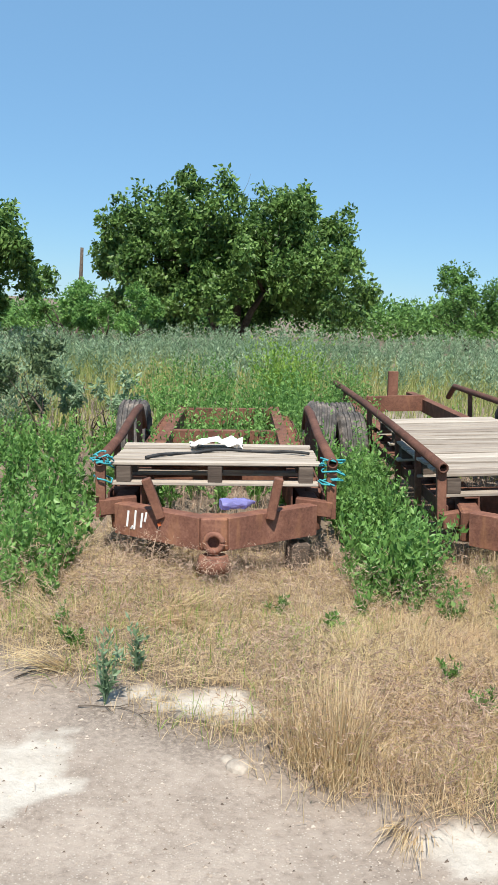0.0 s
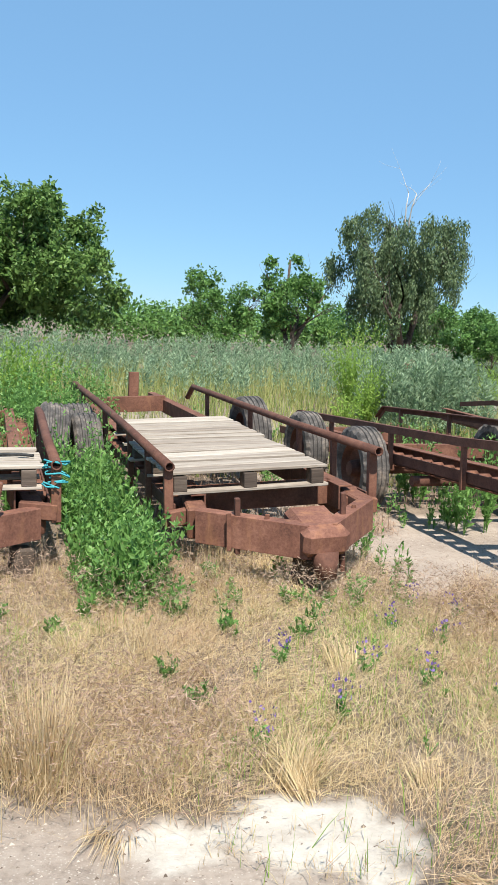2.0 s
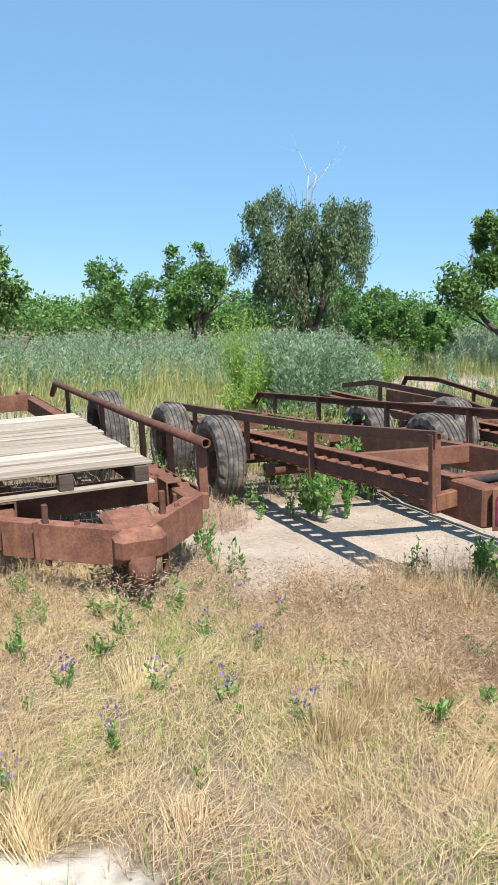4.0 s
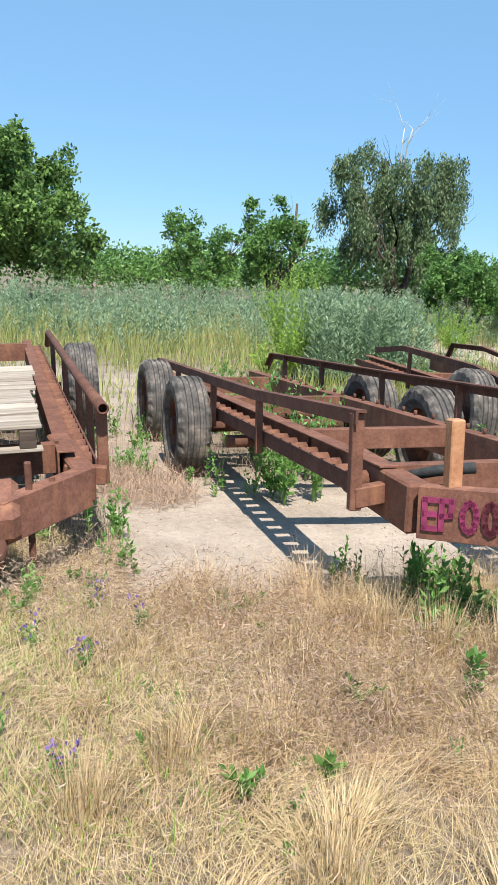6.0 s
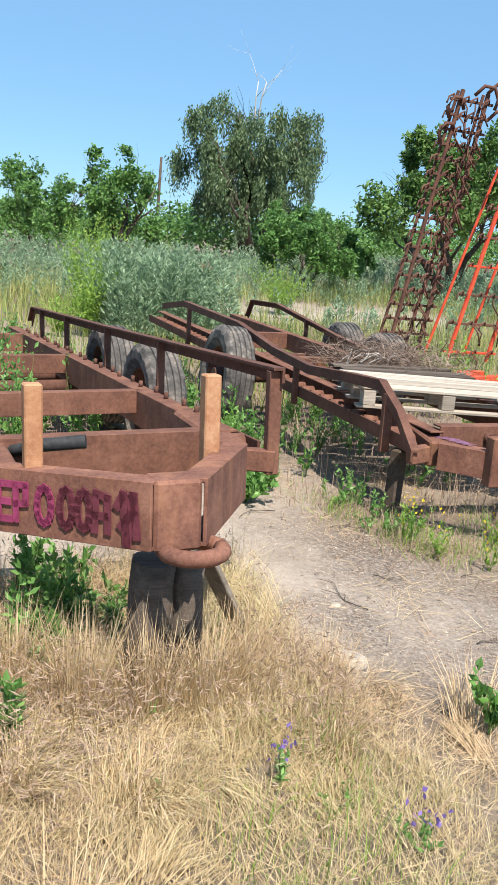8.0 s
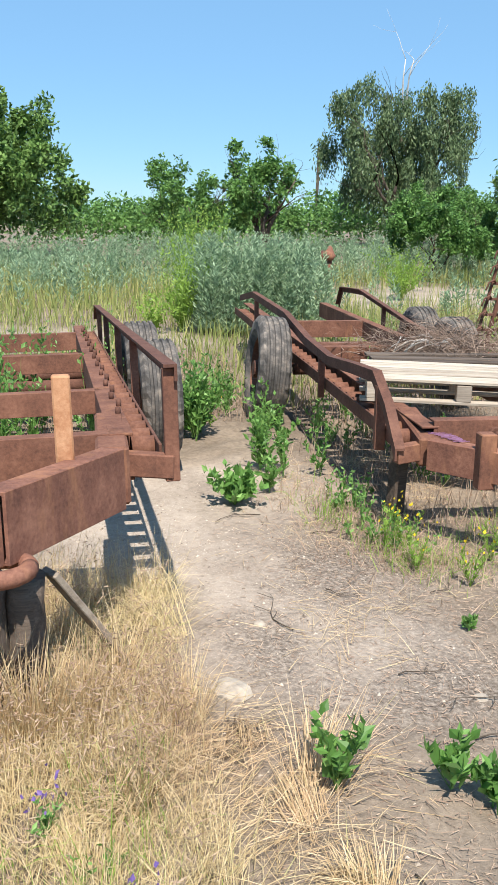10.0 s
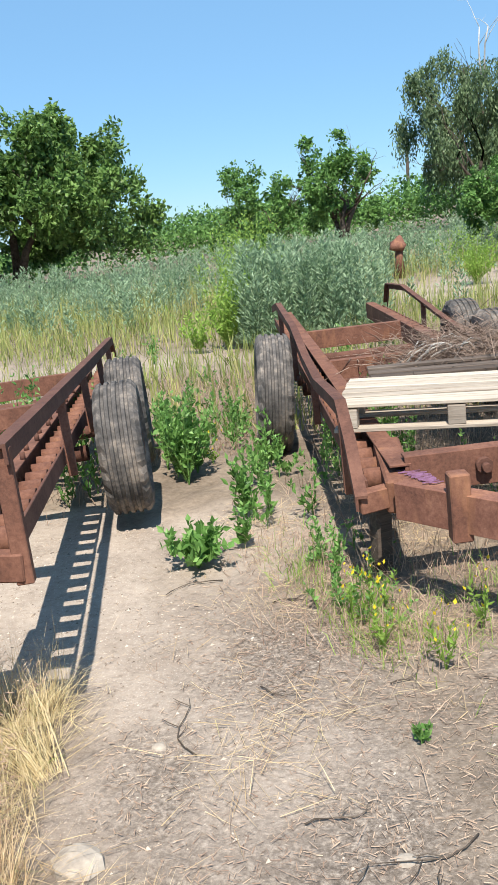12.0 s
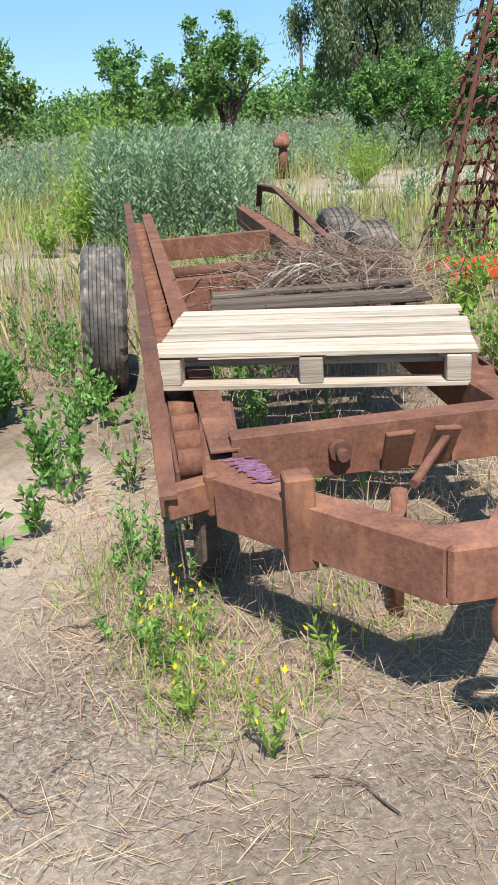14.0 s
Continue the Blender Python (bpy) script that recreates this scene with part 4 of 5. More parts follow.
def wormwood(heap, xs, ys, hs, per=60, leaf=0.09):
    """Upright spires of narrow leaves."""
    n = len(xs)
    z = height(xs, ys)
    i = np.repeat(np.arange(n), per)
    t = rng.uniform(0.1, 1.0, n * per)
    rad = (0.16 * (1.15 - t)) * np.sqrt(rng.uniform(0, 1, n * per)) * (hs[i] / 0.9)
    a = rng.uniform(0, 6.3, n * per)
    lx, ly = rng.normal(0, 0.10, n), rng.normal(0, 0.10, n)
    c = np.stack([xs[i] + lx[i] * t * hs[i] + rad * np.cos(a), ys[i] + ly[i] * t * hs[i] + rad * np.sin(a), z[i] + hs[i] * t], 1)
    d = unit(np.stack([np.cos(a) * 0.7, np.sin(a) * 0.7, rng.uniform(0.3, 1.2, n * per)], 1))
    ln = leaf * rng.uniform(0.6, 1.3, n * per)
    heap.add(leaves(c, d, ln, ln * 0.30))


w = Heap()
p = ground_pts(5600, -16, 26, 14.5, 32, lambda x, y: (1 - bare(x, y)) * smooth(15.0, 20.0, y + 2.5 * fbm(x, y, 0.5)) * (0.45 + 0.55 * smooth(-0.4, 0.3, fbm(x, y, 0.9, 3))))
wormwood(w, p[:, 0], p[:, 1], rng.uniform(0.40, 0.95, len(p)) * (1 + 0.35 * fbm(p[:, 0], p[:, 1], 0.6, 2)), 80, 0.085)
p = ground_pts(120, 6.45, 8.5, 13.8, 15.4, lambda x, y: 1.0)
wormwood(w, p[:, 0], p[:, 1], rng.uniform(0.7, 1.5, len(p)), 260, 0.075)
p = ground_pts(140, -5.5, -2.6, 8.2, 12.5, lambda x, y: 1.0)
wormwood(w, p[:, 0], p[:, 1], rng.uniform(0.7, 1.15, len(p)), 150, 0.06)
w.stuff("wormwood", SAGE, "tall grey-green wormwood covering the field", "weeds")

lm = Heap()
for cx, cy, h, r, n in ((6.75, 16.3, 1.95, 0.75, 2600), (6.3, 14.4, 1.25, 0.5, 1500), (0.45, 12.4, 1.35, 0.8, 2600), (11.4, 19, 1.2, 0.9, 1500), (5.9, 14.3, 0.7, 0.5, 500), (9.0, 9.0, 0.95, 0.45, 500), (9.5, 8.4, 0.8, 0.4, 420), (8.9, 8.2, 0.5, 0.35, 250)):
    clump(lm, cx, cy, n, h, r, 0.09, lw=0.40)
lm.stuff("lime_shrubs", LIME, "bright yellow-green young shrubs", "shrub")


def branch(bm, p, d, r, ln, depth, tips, bend=0.25, split=3):
    pts, rs = [p.copy()], [r]
    for k in range(3):
        d = (d + Vector((random.gauss(0, bend), random.gauss(0, bend), random.gauss(0.05, bend * 0.5)))).normalized()
        p = p + d * ln / 3
        pts.append(p.copy())
        rs.append(r * (1 - 0.18 * (k + 1)))
    tube(bm, pts, rs, 6)
    tips.append((p.copy(), depth))
    if depth:
        for _ in range(split):
            nd = (d + Vector((random.gauss(0, 0.7), random.gauss(0, 0.7), random.gauss(0.15, 0.4)))).normalized()
            branch(bm, pts[random.choice((2, 3))], nd, rs[-1] * 0.75, ln * 0.72, depth - 1, tips, bend, split)


def make_tree(name, x, y, rx, rz, h, n, leaf, material, label, seed, low=0.12, lumps=26, droop=0.0, bark=BARK, lw=0.5, dead=0, ry=None, bulge=0.40):
    """A trunk with limbs under a crown of leaf clusters: rx, ry wide, h high."""
    random.seed(seed)
    ry = ry or rx
    z0 = float(height(np.array(x), np.array(y)))
    tr = thing(name, pose(x, y, z0), label, "tree")
    bm, tips = bmesh.new(), []
    for k in range(3):
        a = k * 2.1 + random.random()
        branch(bm, Vector((0.1 * math.cos(a), 0.1 * math.sin(a), -0.1)), Vector((0.45 * math.cos(a), 0.45 * math.sin(a), 1)).normalized(), h * 0.028, h * 0.36, 3, tips)
    for v in bm.verts:
        k = max(abs(v.co.x) / (rx * 0.85), abs(v.co.y) / (ry * 0.85), 1)
        v.co.x, v.co.y, v.co.z = v.co.x / k, v.co.y / k, min(v.co.z, h * 0.93)
    part("trunk", bm, bark, tr)
    hp = Heap()
    cz, hz = h * (0.5 + low / 2), h * (0.5 - low / 2)
    # leaf clusters sit on lumps spread through the crown's shell
    shape = np.random.default_rng(seed)
    u = unit(shape.normal(size=(lumps, 3)))
    u[:, 2] = np.abs(u[:, 2]) * 1.25 - 0.45
    u[:, :2] = unit(u * [1, 1, 0])[:, :2] * np.sqrt(1 - np.minimum(np.abs(u[:, 2:]), 0.95) ** 1.8)
    rad = shape.uniform(0.35, 0.92, (lumps, 1))
    cc = u * rad * [rx, ry, hz] + [0, 0, cz]
    cc[:, 2] = np.clip(cc[:, 2], h * max(low, 0.06), h * 0.94)
    size = rng.uniform(0.16, 0.34, lumps) * (rx + hz) * bulge
    sub = 14
    si = np.repeat(np.arange(lumps), sub)
    sc = cc[si] + unit(rng.normal(size=(lumps * sub, 3))) * size[si, None] * rng.uniform(0.35, 1.0, (lumps * sub, 1))
    i = rng.integers(0, len(sc), n)
    c = sc[i] + unit(rng.normal(size=(n, 3))) * (rng.uniform(0, 1, n) ** 0.45 * size[si][i] * 0.42)[:, None]
    c[:, 2] -= droop * np.abs(rng.normal(0, 1, n)) * 0.35
    c[:, 2] = np.where(c[:, 2] < 0.1, rng.uniform(0.1, 0.5, n), c[:, 2])
    d = unit(rng.normal(size=(n, 3)) + [0, 0, -0.3 - droop])
    ln = leaf * rng.uniform(0.6, 1.3, n)
    hp.add(leaves(c, d, ln, ln * lw))
    cr = new("crown", hp.mesh("crown", material))
    cr.parent = tr
    for k in range(dead):
        bm, tips = bmesh.new(), []
        branch(bm, Vector((random.uniform(-0.15, 0.2) * rx, 0, h * 0.66)), Vector((random.uniform(-0.35, 0.1), 0, 1)).normalized(), 0.05, h * 0.24, 2, tips, 0.14, 2)
        part("dead_branch", bm, BIRCH, tr, "bare bleached dead branch")
    return tr


make_tree("walnut_tree", -1.2, 38.0, 6.4, 0, 8.2, 95000, 0.22, TREE, "broad round dark green walnut tree in field", 3, -0.22, 150, bulge=0.29, ry=5.0, lw=0.55)
make_tree("dark_tree", -7.5, 22.0, 2.5, 0, 4.7, 22000, 0.17, TREE, "dark green tree with dense crown in field", 5, -0.1, 34)
make_tree("poplar_tree", 19.8, 43.0, 4.5, 0, 9.3, 46000, 0.19, TREE_GREY, "tall silvery tree with drooping twigs and dead top", 8, -0.1, 74, 1.8, dead=2, ry=2.8, bulge=0.24, lw=0.36)
make_tree("acacia_tree", 11.65, 36.0, 1.9, 0, 5.3, 9000, 0.17, TREE_LIGHT, "loose green acacia tree with thin crown", 9, -0.25, 40, bulge=0.30)
make_tree("acacia_tree", 9.0, 37.5, 2.2, 0, 4.2, 8000, 0.16, TREE_LIGHT, "thin grey-green acacia tree with airy crown", 10, -0.25, 40, bulge=0.28)
make_tree("broadleaf_tree", 18.3, 23.0, 3.3, 0, 5.6, 34000, 0.15, TREE, "dense dark green broad tree beside the field", 12, 0.02, 40)
for k, (bx, by, br, bh) in enumerate(((13.4, 22.5, 1.5, 2.3), (15.3, 24.5, 1.4, 2.3), (16.8, 30, 2.0, 3.0), (-4.6, 27, 1.8, 2.5), (-6.5, 30, 2.0, 2.8))):
    make_tree("bush", bx, by, br, 0, bh, 10000, 0.11, TREE_LIGHT if k < 3 else GREEN, "rounded green bush at the edge of the field", 20 + k, 0.0, 18)
make_tree("bush", -2.45, 8.9, 0.72, 0, 1.42, 5200, 0.070, TREE_GREY, "dark grey-green loose bush among weeds", 31, 0.0, 16, lw=0.35)
make_tree("bush", -1.75, 9.6, 0.5, 0, 0.95, 1800, 0.075, SAGE, "grey-green loose bush among weeds", 32, 0.0, 14, lw=0.35)

hd = Heap()
hx = rng.uniform(-60, 75, 1300)
hy = 42 + rng.uniform(0, 14, 1300)
hz = height(hx, hy)
hh = (1.9 + 0.9 * fbm(hx, hy * 0.2, 0.35)) * (hy / 48)
per = 90
i = np.repeat(np.arange(1300), per)
nn = len(i)
c = np.stack([hx[i] + rng.normal(0, 0.55, nn), hy[i] + rng.normal(0, 0.55, nn), hz[i] + hh[i] * rng.uniform(0.7, 1.25, 1300)[i] * np.sqrt(rng.uniform(0, 1.0, nn))], 1)
ln = rng.uniform(0.14, 0.30, nn)
hd.add(leaves(c, unit(rng.normal(size=(nn, 3))), ln, ln * 0.55))
hd.stuff("hedgerow", TREE_LIGHT, "distant green line of bushes and trees", "hedge")

for px, py, ph in ((-12.0, 60.0, 5.4), (26.0, 82.8, 7.5)):
    po = thing("utility_pole", pose(px, py, float(height(np.array(px), np.array(py)))), "slim dark distant wooden utility pole", "pole", "utility poles")
    bm = bmesh.new()
    tube(bm, [(0, 0, -0.2), (0, 0, ph * 0.5), (0, 0, ph)], [0.16, 0.14, 0.11], 8)
    part("pole", bm, BARK, po)


# ---- single plants near the path ----
def plant(name, x, y, label, material, n, h, r, leaf, lw, flowers=None, fz=0.8, nf=30):
    hp = Heap()
    clump(hp, 0.0, 0.0, n, h, r, leaf, lw=lw)
    z = float(height(np.array(x), np.array(y))) - float(height(np.array(0.0), np.array(0.0)))
    pl = thing(name, pose(x, y, z), label, "plant", name + "s")
    ob = new("leaves", hp.mesh("leaves", material))
    ob.parent = pl
    if flowers:
        fp = Heap()
        t = rng.uniform(fz * 0.6, 1.1, nf)
        c = np.stack([rng.normal(0, r * 0.35, nf), rng.normal(0, r * 0.35, nf), h * t], 1)
        fp.add(leaves(c, rdir(nf, 0.6, 0.6), rng.uniform(0.014, 0.026, nf), rng.uniform(0.010, 0.018, nf)))
        ob = tagged(new("bloom", fp.mesh("bloom", flowers)), kind="stuff")
        ob.parent = pl
    return pl


for x, y, h in ((3.98, 3.68, 0.30), (3.55, 3.75, 0.12), (2.95, 3.2, 0.14), (3.25, 3.25, 0.10)):
    plant("thistle", x, y, "grey-green leafy thistle among dry grass", GREEN, int(130 * h / 0.3), h, 0.09, 0.07, 0.42)
plant("goosefoot", -0.53, 3.36, "upright grey-green weed on the concrete edge", SAGE, 190, 0.34, 0.07, 0.05, 0.35)
plant("goosefoot", -0.44, 3.62, "upright grey-green weed on the concrete edge", SAGE, 120, 0.26, 0.06, 0.05, 0.35)
for x, y in ((1.53, 3.9), (1.62, 3.35), (1.9, 3.75), (2.15, 3.6), (2.5, 4.1), (2.3, 4.35), (2.75, 4.5), (5.0, 2.9), (4.75, 3.3), (1.2, 3.1), (2.6, 4.7), (2.4, 3.3)):
    plant("vetch", x, y, "low green vetch with violet flowers in dry grass", GREEN, 80, 0.15, 0.09, 0.035, 0.35, VIOLET, 0.8, 20)
for x, y in ((3.35, 4.72), (3.2, 4.66), (0.95, 3.75), (1.05, 3.5), (0.2, 4.5), (0.45, 4.35), (-0.9, 4.1), (-0.75, 3.85), (1.35, 4.35), (1.9, 4.5), (1.75, 4.25)):
    plant("burdock", x, y, "small green leafy plant among dry grass", GREEN, 90, 0.13, 0.10, 0.048, 0.5)
for x, y, h, r, n, lf in ((5.70, 7.84, 0.62, 0.26, 520, 0.085), (5.78, 8.05, 0.5, 0.2, 260, 0.08), (5.76, 6.22, 0.22, 0.27, 330, 0.095), (5.60, 3.40, 0.27, 0.10, 120, 0.075), (5.95, 3.36, 0.17, 0.16, 110, 0.085), (6.06, 3.30, 0.15, 0.12, 80, 0.08), (6.48, 4.42, 0.08, 0.06, 60, 0.04), (6.06, 6.95, 0.42, 0.10, 150, 0.075), (6.02, 6.45, 0.26, 0.07, 90, 0.07)):
    plant("burdock", x, y, "bushy green leafy plant on bare dusty ground", GREEN, n, h, r, lf, 0.5)
for x, y in ((6.42, 5.35), (6.5, 5.1), (6.55, 5.45), (6.95, 5.2), (5.9, 8.3), (6.7, 4.9)):
    plant("yellow_weed", x, y, "straggly green weed with small yellow flowers", LIME, 90, 0.26, 0.13, 0.045, 0.3, YELLOW, 0.6, 14)
for x, y, h, n in ((0.37, 2.95, 0.42, 360), (0.25, 3.05, 0.32, 160), (2.45, 3.15, 0.27, 260), (2.75, 3.4, 0.24, 180), (3.1, 2.75, 0.20, 150), (4.25, 3.86, 0.38, 300), (4.48, 3.80, 0.40, 300), (4.68, 3.82, 0.38, 280), (4.86, 3.9, 0.34, 240), (4.05, 4.1, 0.34, 240), (3.85, 4.35, 0.32, 240)):
    hp = Heap()
    q = np.stack([rng.normal(0, 0.05, n), rng.normal(0, 0.05, n), np.zeros(n)], 1)
    hp.add(blades(q, unit(np.stack([q[:, 0] * 3 + rng.normal(0, 0.17, n), q[:, 1] * 3 + rng.normal(0, 0.17, n), np.ones(n)], 1)), h * rng.uniform(0.5, 1.1, n), rng.uniform(0.002, 0.005, n), rng.uniform(0.1, 0.6, n)))
    tf = thing("grass_tuft", pose(x, y, float(height(np.array(x), np.array(y)))), "upright tuft of yellowing dry grass", "grass", "grass tufts")
    ob = tagged(new("grass", hp.mesh("grass", STRAW)), kind="stuff")
    ob.parent = tf


# ---- the upright harrow and the scrap beyond ----
def harrow_wing(name, base, lean, w, h, rungs, material, tine_mat, label, depth=0.5):
    """A folded-up harrow wing: two side bars, rungs, and spring tines on each rung."""
    hw = thing(name, pose(*base), label, "farm machine", "folded harrow")
    for s in (0, 1):
        bm = bmesh.new()
        beam(bm, (s * w, 0, 0), (s * w * 0.86 + lean, 0.1, h), 0.05, 0.05, 0.006)
        part("side_bar", bm, material, hw)
        bm = bmesh.new()
        beam(bm, (s * w, depth, 0), (s * w * 0.86 + lean, depth * 0.6, h), 0.038, 0.038, 0.006)
        part("back_bar", bm, material, hw)
    for k in range(rungs):
        t = (k + 0.3) / rungs
        x0, x1, y, z = lean * t, w * (1 - 0.14 * t) + lean * t, 0.1 * t, h * t
        bm = bmesh.new()
        beam(bm, (x0 - 0.16, y, z), (x1 + 0.12, y, z), 0.035, 0.035, 0.004)
        part("rung", bm, material if k % 3 == 0 else tine_mat, hw)
        for xx in (x0 - 0.1, (x0 * 2 + x1) / 3, (x0 + 2 * x1) / 3, x1 + 0.06):
            bm = bmesh.new()
            tube(bm, [(xx, y, z), (xx - 0.05, y - 0.07, z + 0.05), (xx - 0.12, y - 0.06, z + 0.01), (xx - 0.17, y - 0.10, z - 0.08)], 0.013, 5)
            part("tine", bm, tine_mat, hw)
        for _ in range(3):
            xx = random.uniform(x0, x1)
            bm = bmesh.new()
            tube(bm, [(xx, y, z), (xx + random.uniform(-0.08, 0.08), y - 0.12, z - 0.12), (xx + random.uniform(-0.12, 0.12), y - 0.1, z - 0.3)], 0.012, 5)
            part("hanging_tine", bm, tine_mat, hw)
    return hw


dark_wing = harrow_wing("harrow_wing", (10.05, 12.0, 0.15), 0.75, 0.48, 3.80, 19, RUST_DARK, RUST_DARK, "tall dark rusty folded harrow wing with spring tines", 0.35)
harrow_wing("harrow_wing", (11.15, 12.1, 0.25), 0.95, 0.70, 3.75, 9, RED, RUST_DARK, "tall faded red folded harrow wing with tines", 0.6)
for k, (x0, z0, turn) in enumerate(((0.95, 3.75, 1), (1.15, 3.80, 1), (0.80, 3.55, -1), (1.2, 3.45, 1), (0.72, 3.2, -1))):
    bm = bmesh.new()
    tube(bm, [(x0, 0.1, z0), (x0 + turn * 0.10, 0.04, z0 + 0.13), (x0 + turn * 0.24, 0.0, z0 + 0.12), (x0 + turn * 0.32, 0.0, z0 - 0.02), (x0 + turn * 0.28, 0.0, z0 - 0.16)], 0.026, 7)
    part("spring_hook", bm, RUST_DARK, dark_wing)
hb = thing("ground_harrow", pose(9.6, 10.2, 0.0), "faded red harrow frame lying on the ground", "farm machine", "folded harrow")
for p0, p1 in (((-0.3, -0.2, 0.22), (1.5, 0.3, 0.26)), ((-0.2, 0.5, 0.20), (1.4, 0.8, 0.22)), ((0.0, -0.2, 0.2), (0.1, 0.9, 0.2)), ((0.9, 0.0, 0.22), (1.0, 1.0, 0.22))):
    bm = bmesh.new()
    beam(bm, p0, p1, 0.09, 0.09, 0.008)
    part("frame_bar", bm, RED, hb)
for x in (0.0, 0.9):
    bm = bmesh.new()
    beam(bm, (x, 0.2, 0.0), (x + 0.02, 0.2, 0.22), 0.08, 0.06, 0.006, up=(0, 1, 0))
    part("leg", bm, RUST_DARK, hb)

BRUSH = leafmat("brown_brushwood", ((0.0, (0.085, 0.052, 0.036)), (0.5, (0.19, 0.125, 0.09)), (1.0, (0.40, 0.30, 0.23))), 0.1, 0.85)
# heap of dry brush on the last trailer
br = thing("brush_pile", pose(7.75, 8.1, 0.60), "tangled heap of dry brown brushwood on a trailer", "brush")
hp = Heap()
n = 4200
q = np.stack([rng.normal(0.08, 0.26, n), rng.normal(0, 0.36, n), np.abs(rng.normal(0, 0.12, n))], 1)
a = rng.uniform(0, 6.3, n)
hp.add(blades(q, unit(np.stack([np.cos(a), np.sin(a), rng.normal(0.15, 0.3, n)], 1)), rng.uniform(0.08, 0.42, n), rng.uniform(0.003, 0.007, n), rng.uniform(0, 0.6, n)))
for k in range(9):
    bm = bmesh.new()
    x0, y0, a0 = random.uniform(-0.45, 0.0), random.uniform(-0.4, 0.2), random.uniform(0.1, 0.9)
    tube(bm, [(x0 + 0.55 * t * math.cos(a0), y0 + 0.55 * t * math.sin(a0), 0.03 + random.uniform(0.5, 0.7) * t * (1 - t)) for t in (0, 0.17, 0.33, 0.5, 0.67, 0.83, 1.0)], 0.006, 5)
    part("dry_stem", bm, BIRCH, br, "pale arching dry stem")
ob = tagged(new("brushwood", hp.mesh("brushwood", BRUSH)), kind="stuff")
ob.parent = br
# a rusty hydrant-like post and a scrap pile far behind
sp = thing("rusty_post", pose(10.5, 21.6, float(height(np.array(10.5), np.array(21.6)))), "rusty machine post standing in the field", "scrap")
bm = bmesh.new()
tube(bm, [(0, 0, 0), (0, 0, 0.4), (0.02, 0, 0.62)], [0.14, 0.10, 0.08], 10)
part("stem", bm, RUST, sp)
bm = bmesh.new()
tube(bm, [(0, 0, 0.6), (0, 0, 0.68), (0, 0, 0.74), (0.02, 0, 0.9)], [0.12, 0.2, 0.17, 0.06], 10)
for v in bm.verts:
    v.co += Vector((noise.noise(v.co * 9), noise.noise(v.co * 9 + Vector((5, 0, 0))), noise.noise(v.co * 7))) * 0.09
part("head", bm, RUST_RED, sp)

# stones
for x, y, r in ((5.385, 4.05, 0.075), (0.02, 2.95, 0.05), (-0.02, 3.0, 0.03), (5.6, 4.6, 0.03), (6.3, 3.9, 0.03), (4.9, 2.6, 0.045), (0.5, 3.3, 0.04), (0.6, 3.45, 0.05), (6.9, 4.3, 0.025), (1.0, 2.9, 0.03)):
    stn = thing("stone", pose(x, y, float(height(np.array(x), np.array(y))) - 0.005, 0, 0, random.uniform(0, 360)), "pale angular stone lying on dusty ground", "stone", "loose stones")
    bm = bmesh.new()
    bmesh.ops.create_icosphere(bm, subdivisions=2, radius=r)
    for v in bm.verts:
        v.co *= 1 + 0.35 * noise.noise(v.co * 14 + Vector((x * 9, y, 0)))
        v.co.z = max(v.co.z * 0.55, -r * 0.1) + r * 0.1
    part("rock", bm, STONE, stn)

# fine gravel over the bare ground
GRAVEL, gn, gl, gbs = mat("mixed_gravel", 0.9)
gl.new(ramp(gn, gl, gn.new("ShaderNodeNewGeometry").outputs["Random Per Island"], (0.0, (0.10, 0.075, 0.058)), (0.45, (0.30, 0.24, 0.185)), (1.0, (0.60, 0.52, 0.43))), gbs.inputs["Base Color"])
n = 42000
x, y = rng.uniform(-1.9, 8.5, n), rng.uniform(1.6, 7.0, n)
k = rng.uniform(0, 1, n) < bare(x, y) * (0.35 + 0.65 * smooth(-0.2, 0.5, fbm(x, y, 2.0, 9)))
x, y = x[k], y[k]
n = len(x)
r = rng.uniform(0.003, 0.009, n) * rng.choice([1.0, 1.6], n, p=[0.9, 0.1])
base = np.array([[1, 0, 0], [-0.3, 0.9, 0], [-0.8, -0.5, 0], [0.1, 0.1, 0.8]])
co = np.stack([x, y, height(x, y) - 0.001], 1)[:, None, :] + base[None] * rng.uniform(0.6, 1.2, (n, 4, 1)) * r[:, None, None]
tri = np.concatenate([np.arange(n)[:, None] * 4 + f for f in ([0, 1, 3], [1, 2, 3], [2, 0, 3])])
me = mesh_np("gravel", co.reshape(-1, 3), tri)
me.materials.append(GRAVEL)
tagged(new("gravel", me), "fine pale gravel scattered on bare ground", "gravel", kind="stuff")

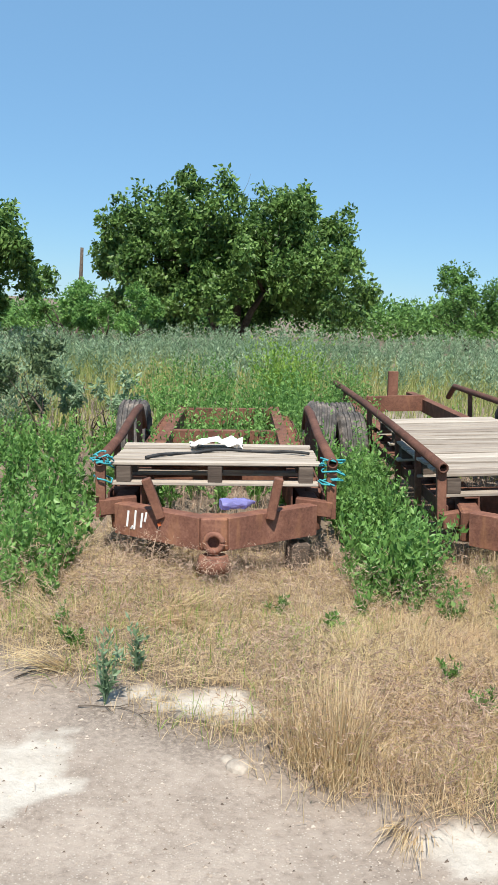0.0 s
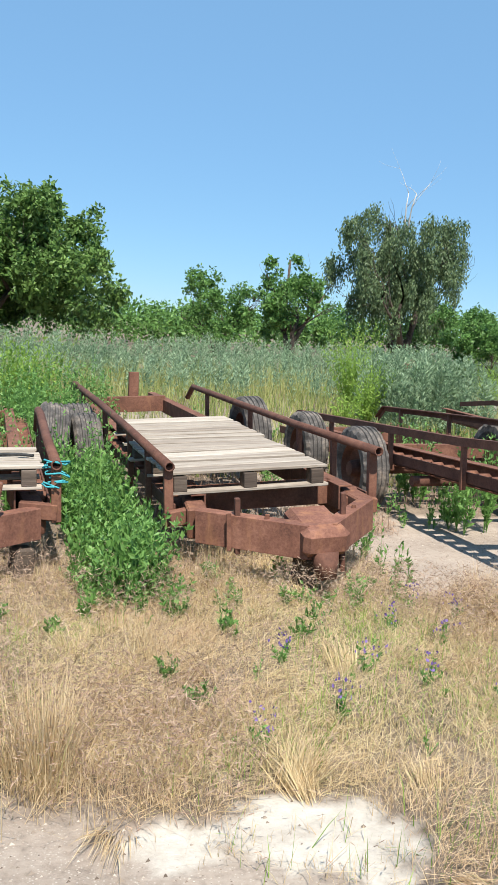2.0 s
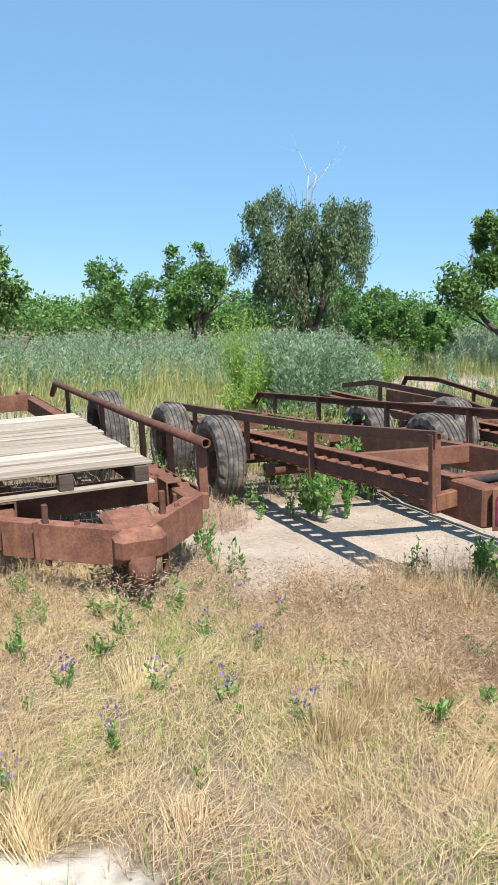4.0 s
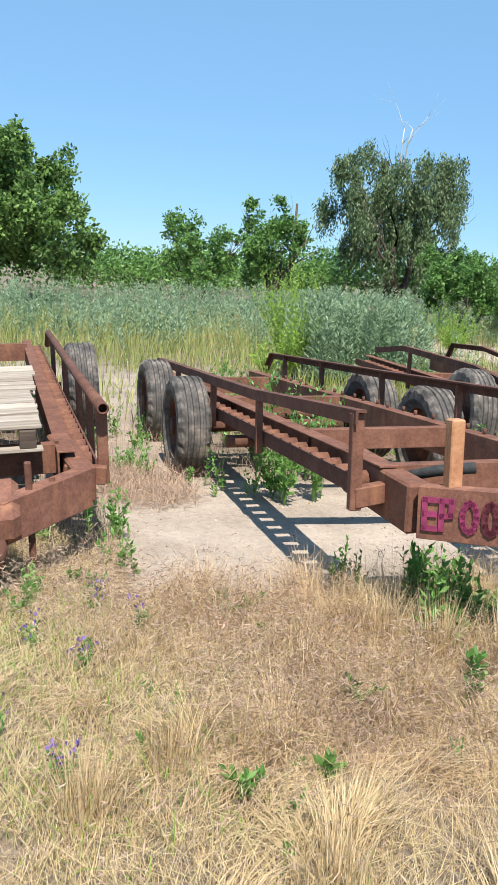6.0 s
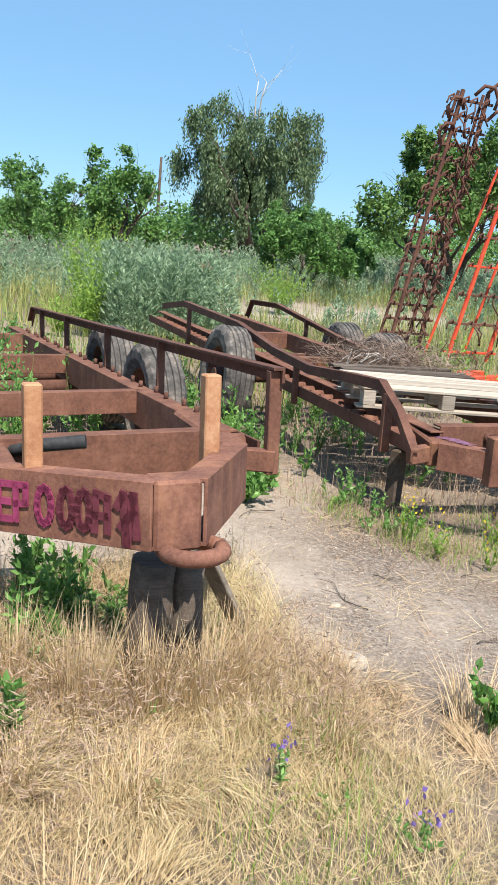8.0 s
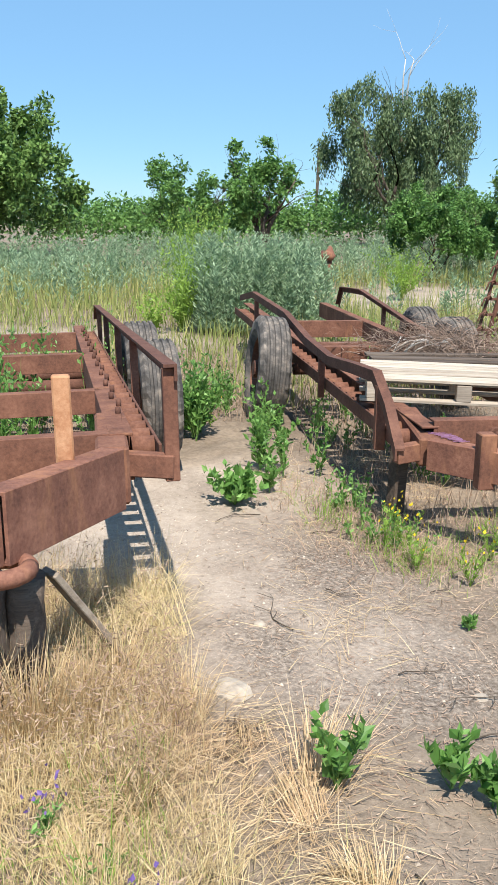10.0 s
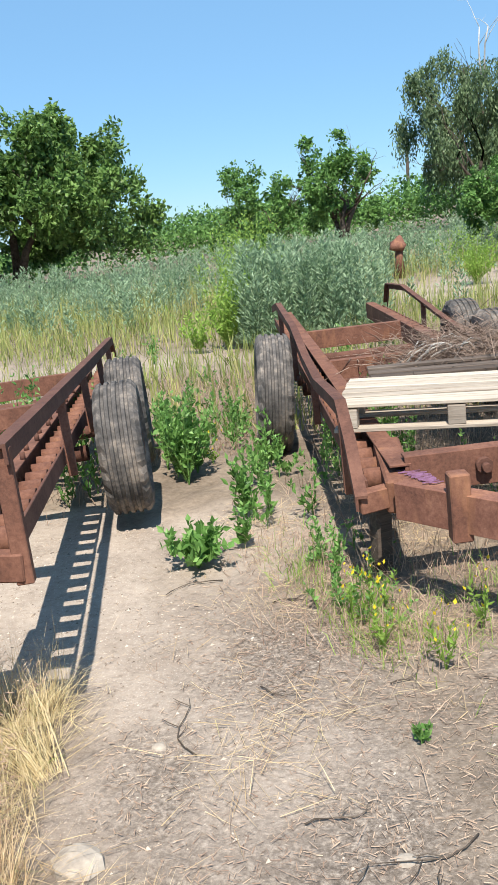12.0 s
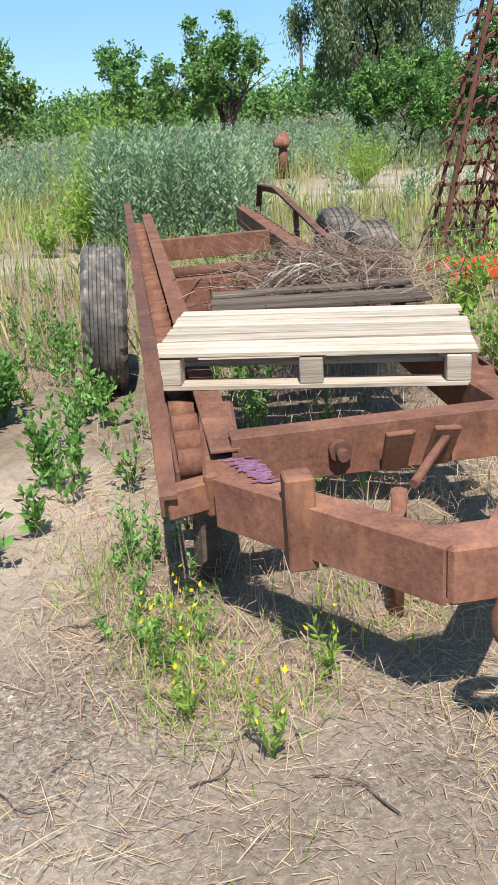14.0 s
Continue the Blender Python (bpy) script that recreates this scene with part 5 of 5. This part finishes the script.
pk = thing("plank", pose(0, 0, 0), "weathered plank leaning against a trailer nose", "plank")
bm = bmesh.new()
beam(bm, (5.02, 4.30, 0.0), (4.74, 4.12, 0.46), 0.09, 0.025, 0.004)
part("board", bm, WOOD, pk)
# pale sprayed strokes on the first trailer's drawbar
for k, (u, v0, v1) in enumerate(((0.16, 0.06, 0.15), (0.21, 0.05, 0.06), (0.25, 0.05, 0.16), (0.33, 0.07, 0.15), (0.38, 0.11, 0.16))):
    q = Vector((-0.60, -0.02, 0.40)).lerp(Vector((-0.06, -0.40, 0.40)), u) + Vector((-0.030, -0.042, 0))
    bm = bmesh.new()
    beam(bm, q + Vector((0, 0, -0.19 + v0)), q + Vector((0.012, -0.008, -0.19 + v1 + 0.01)), 0.012, 0.006, 0, up=(0, 1, 0))
    part("paint_stroke", bm, WHITE, t1, "flaking pale paint stroke")


# fallen twigs on the bare ground
def make_twig(x, y, ln, turn):
    tw = thing("twig", pose(x, y, float(height(np.array(x), np.array(y))) + 0.006, 0, 0, turn), "thin dark fallen twig on dusty ground", "twig", "fallen twigs")
    bm = bmesh.new()
    pts = [(ln * k / 6, 0.12 * ln * math.sin(k * 0.8 + turn), 0.004 + 0.004 * (k % 2)) for k in range(7)]
    tube(bm, pts, [0.0034 - 0.0004 * k for k in range(7)], 5)
    part("stem", bm, BARK, tw)
    for k in (2, 3, 5):
        bm = bmesh.new()
        side = 1 if k % 2 else -1
        q = Vector(pts[k])
        tube(bm, [q, q + Vector((ln * 0.10, side * ln * 0.09, 0.006)), q + Vector((ln * 0.20, side * ln * 0.13, 0.002))], [0.002, 0.0016, 0.001], 5)
        part("side_shoot", bm, BARK, tw)


for _ in range(20):
    x, y = rng.uniform(5.5, 7.8), rng.uniform(3.0, 6.1)
    if abs(x - 7.2) < 0.75 and y > 5.2:
        continue
    make_twig(x, y, rng.uniform(0.12, 0.42), rng.uniform(0, 360))
make_twig(-0.95, 3.55, 0.5, 25)
make_twig(-0.62, 3.35, 0.3, -20)
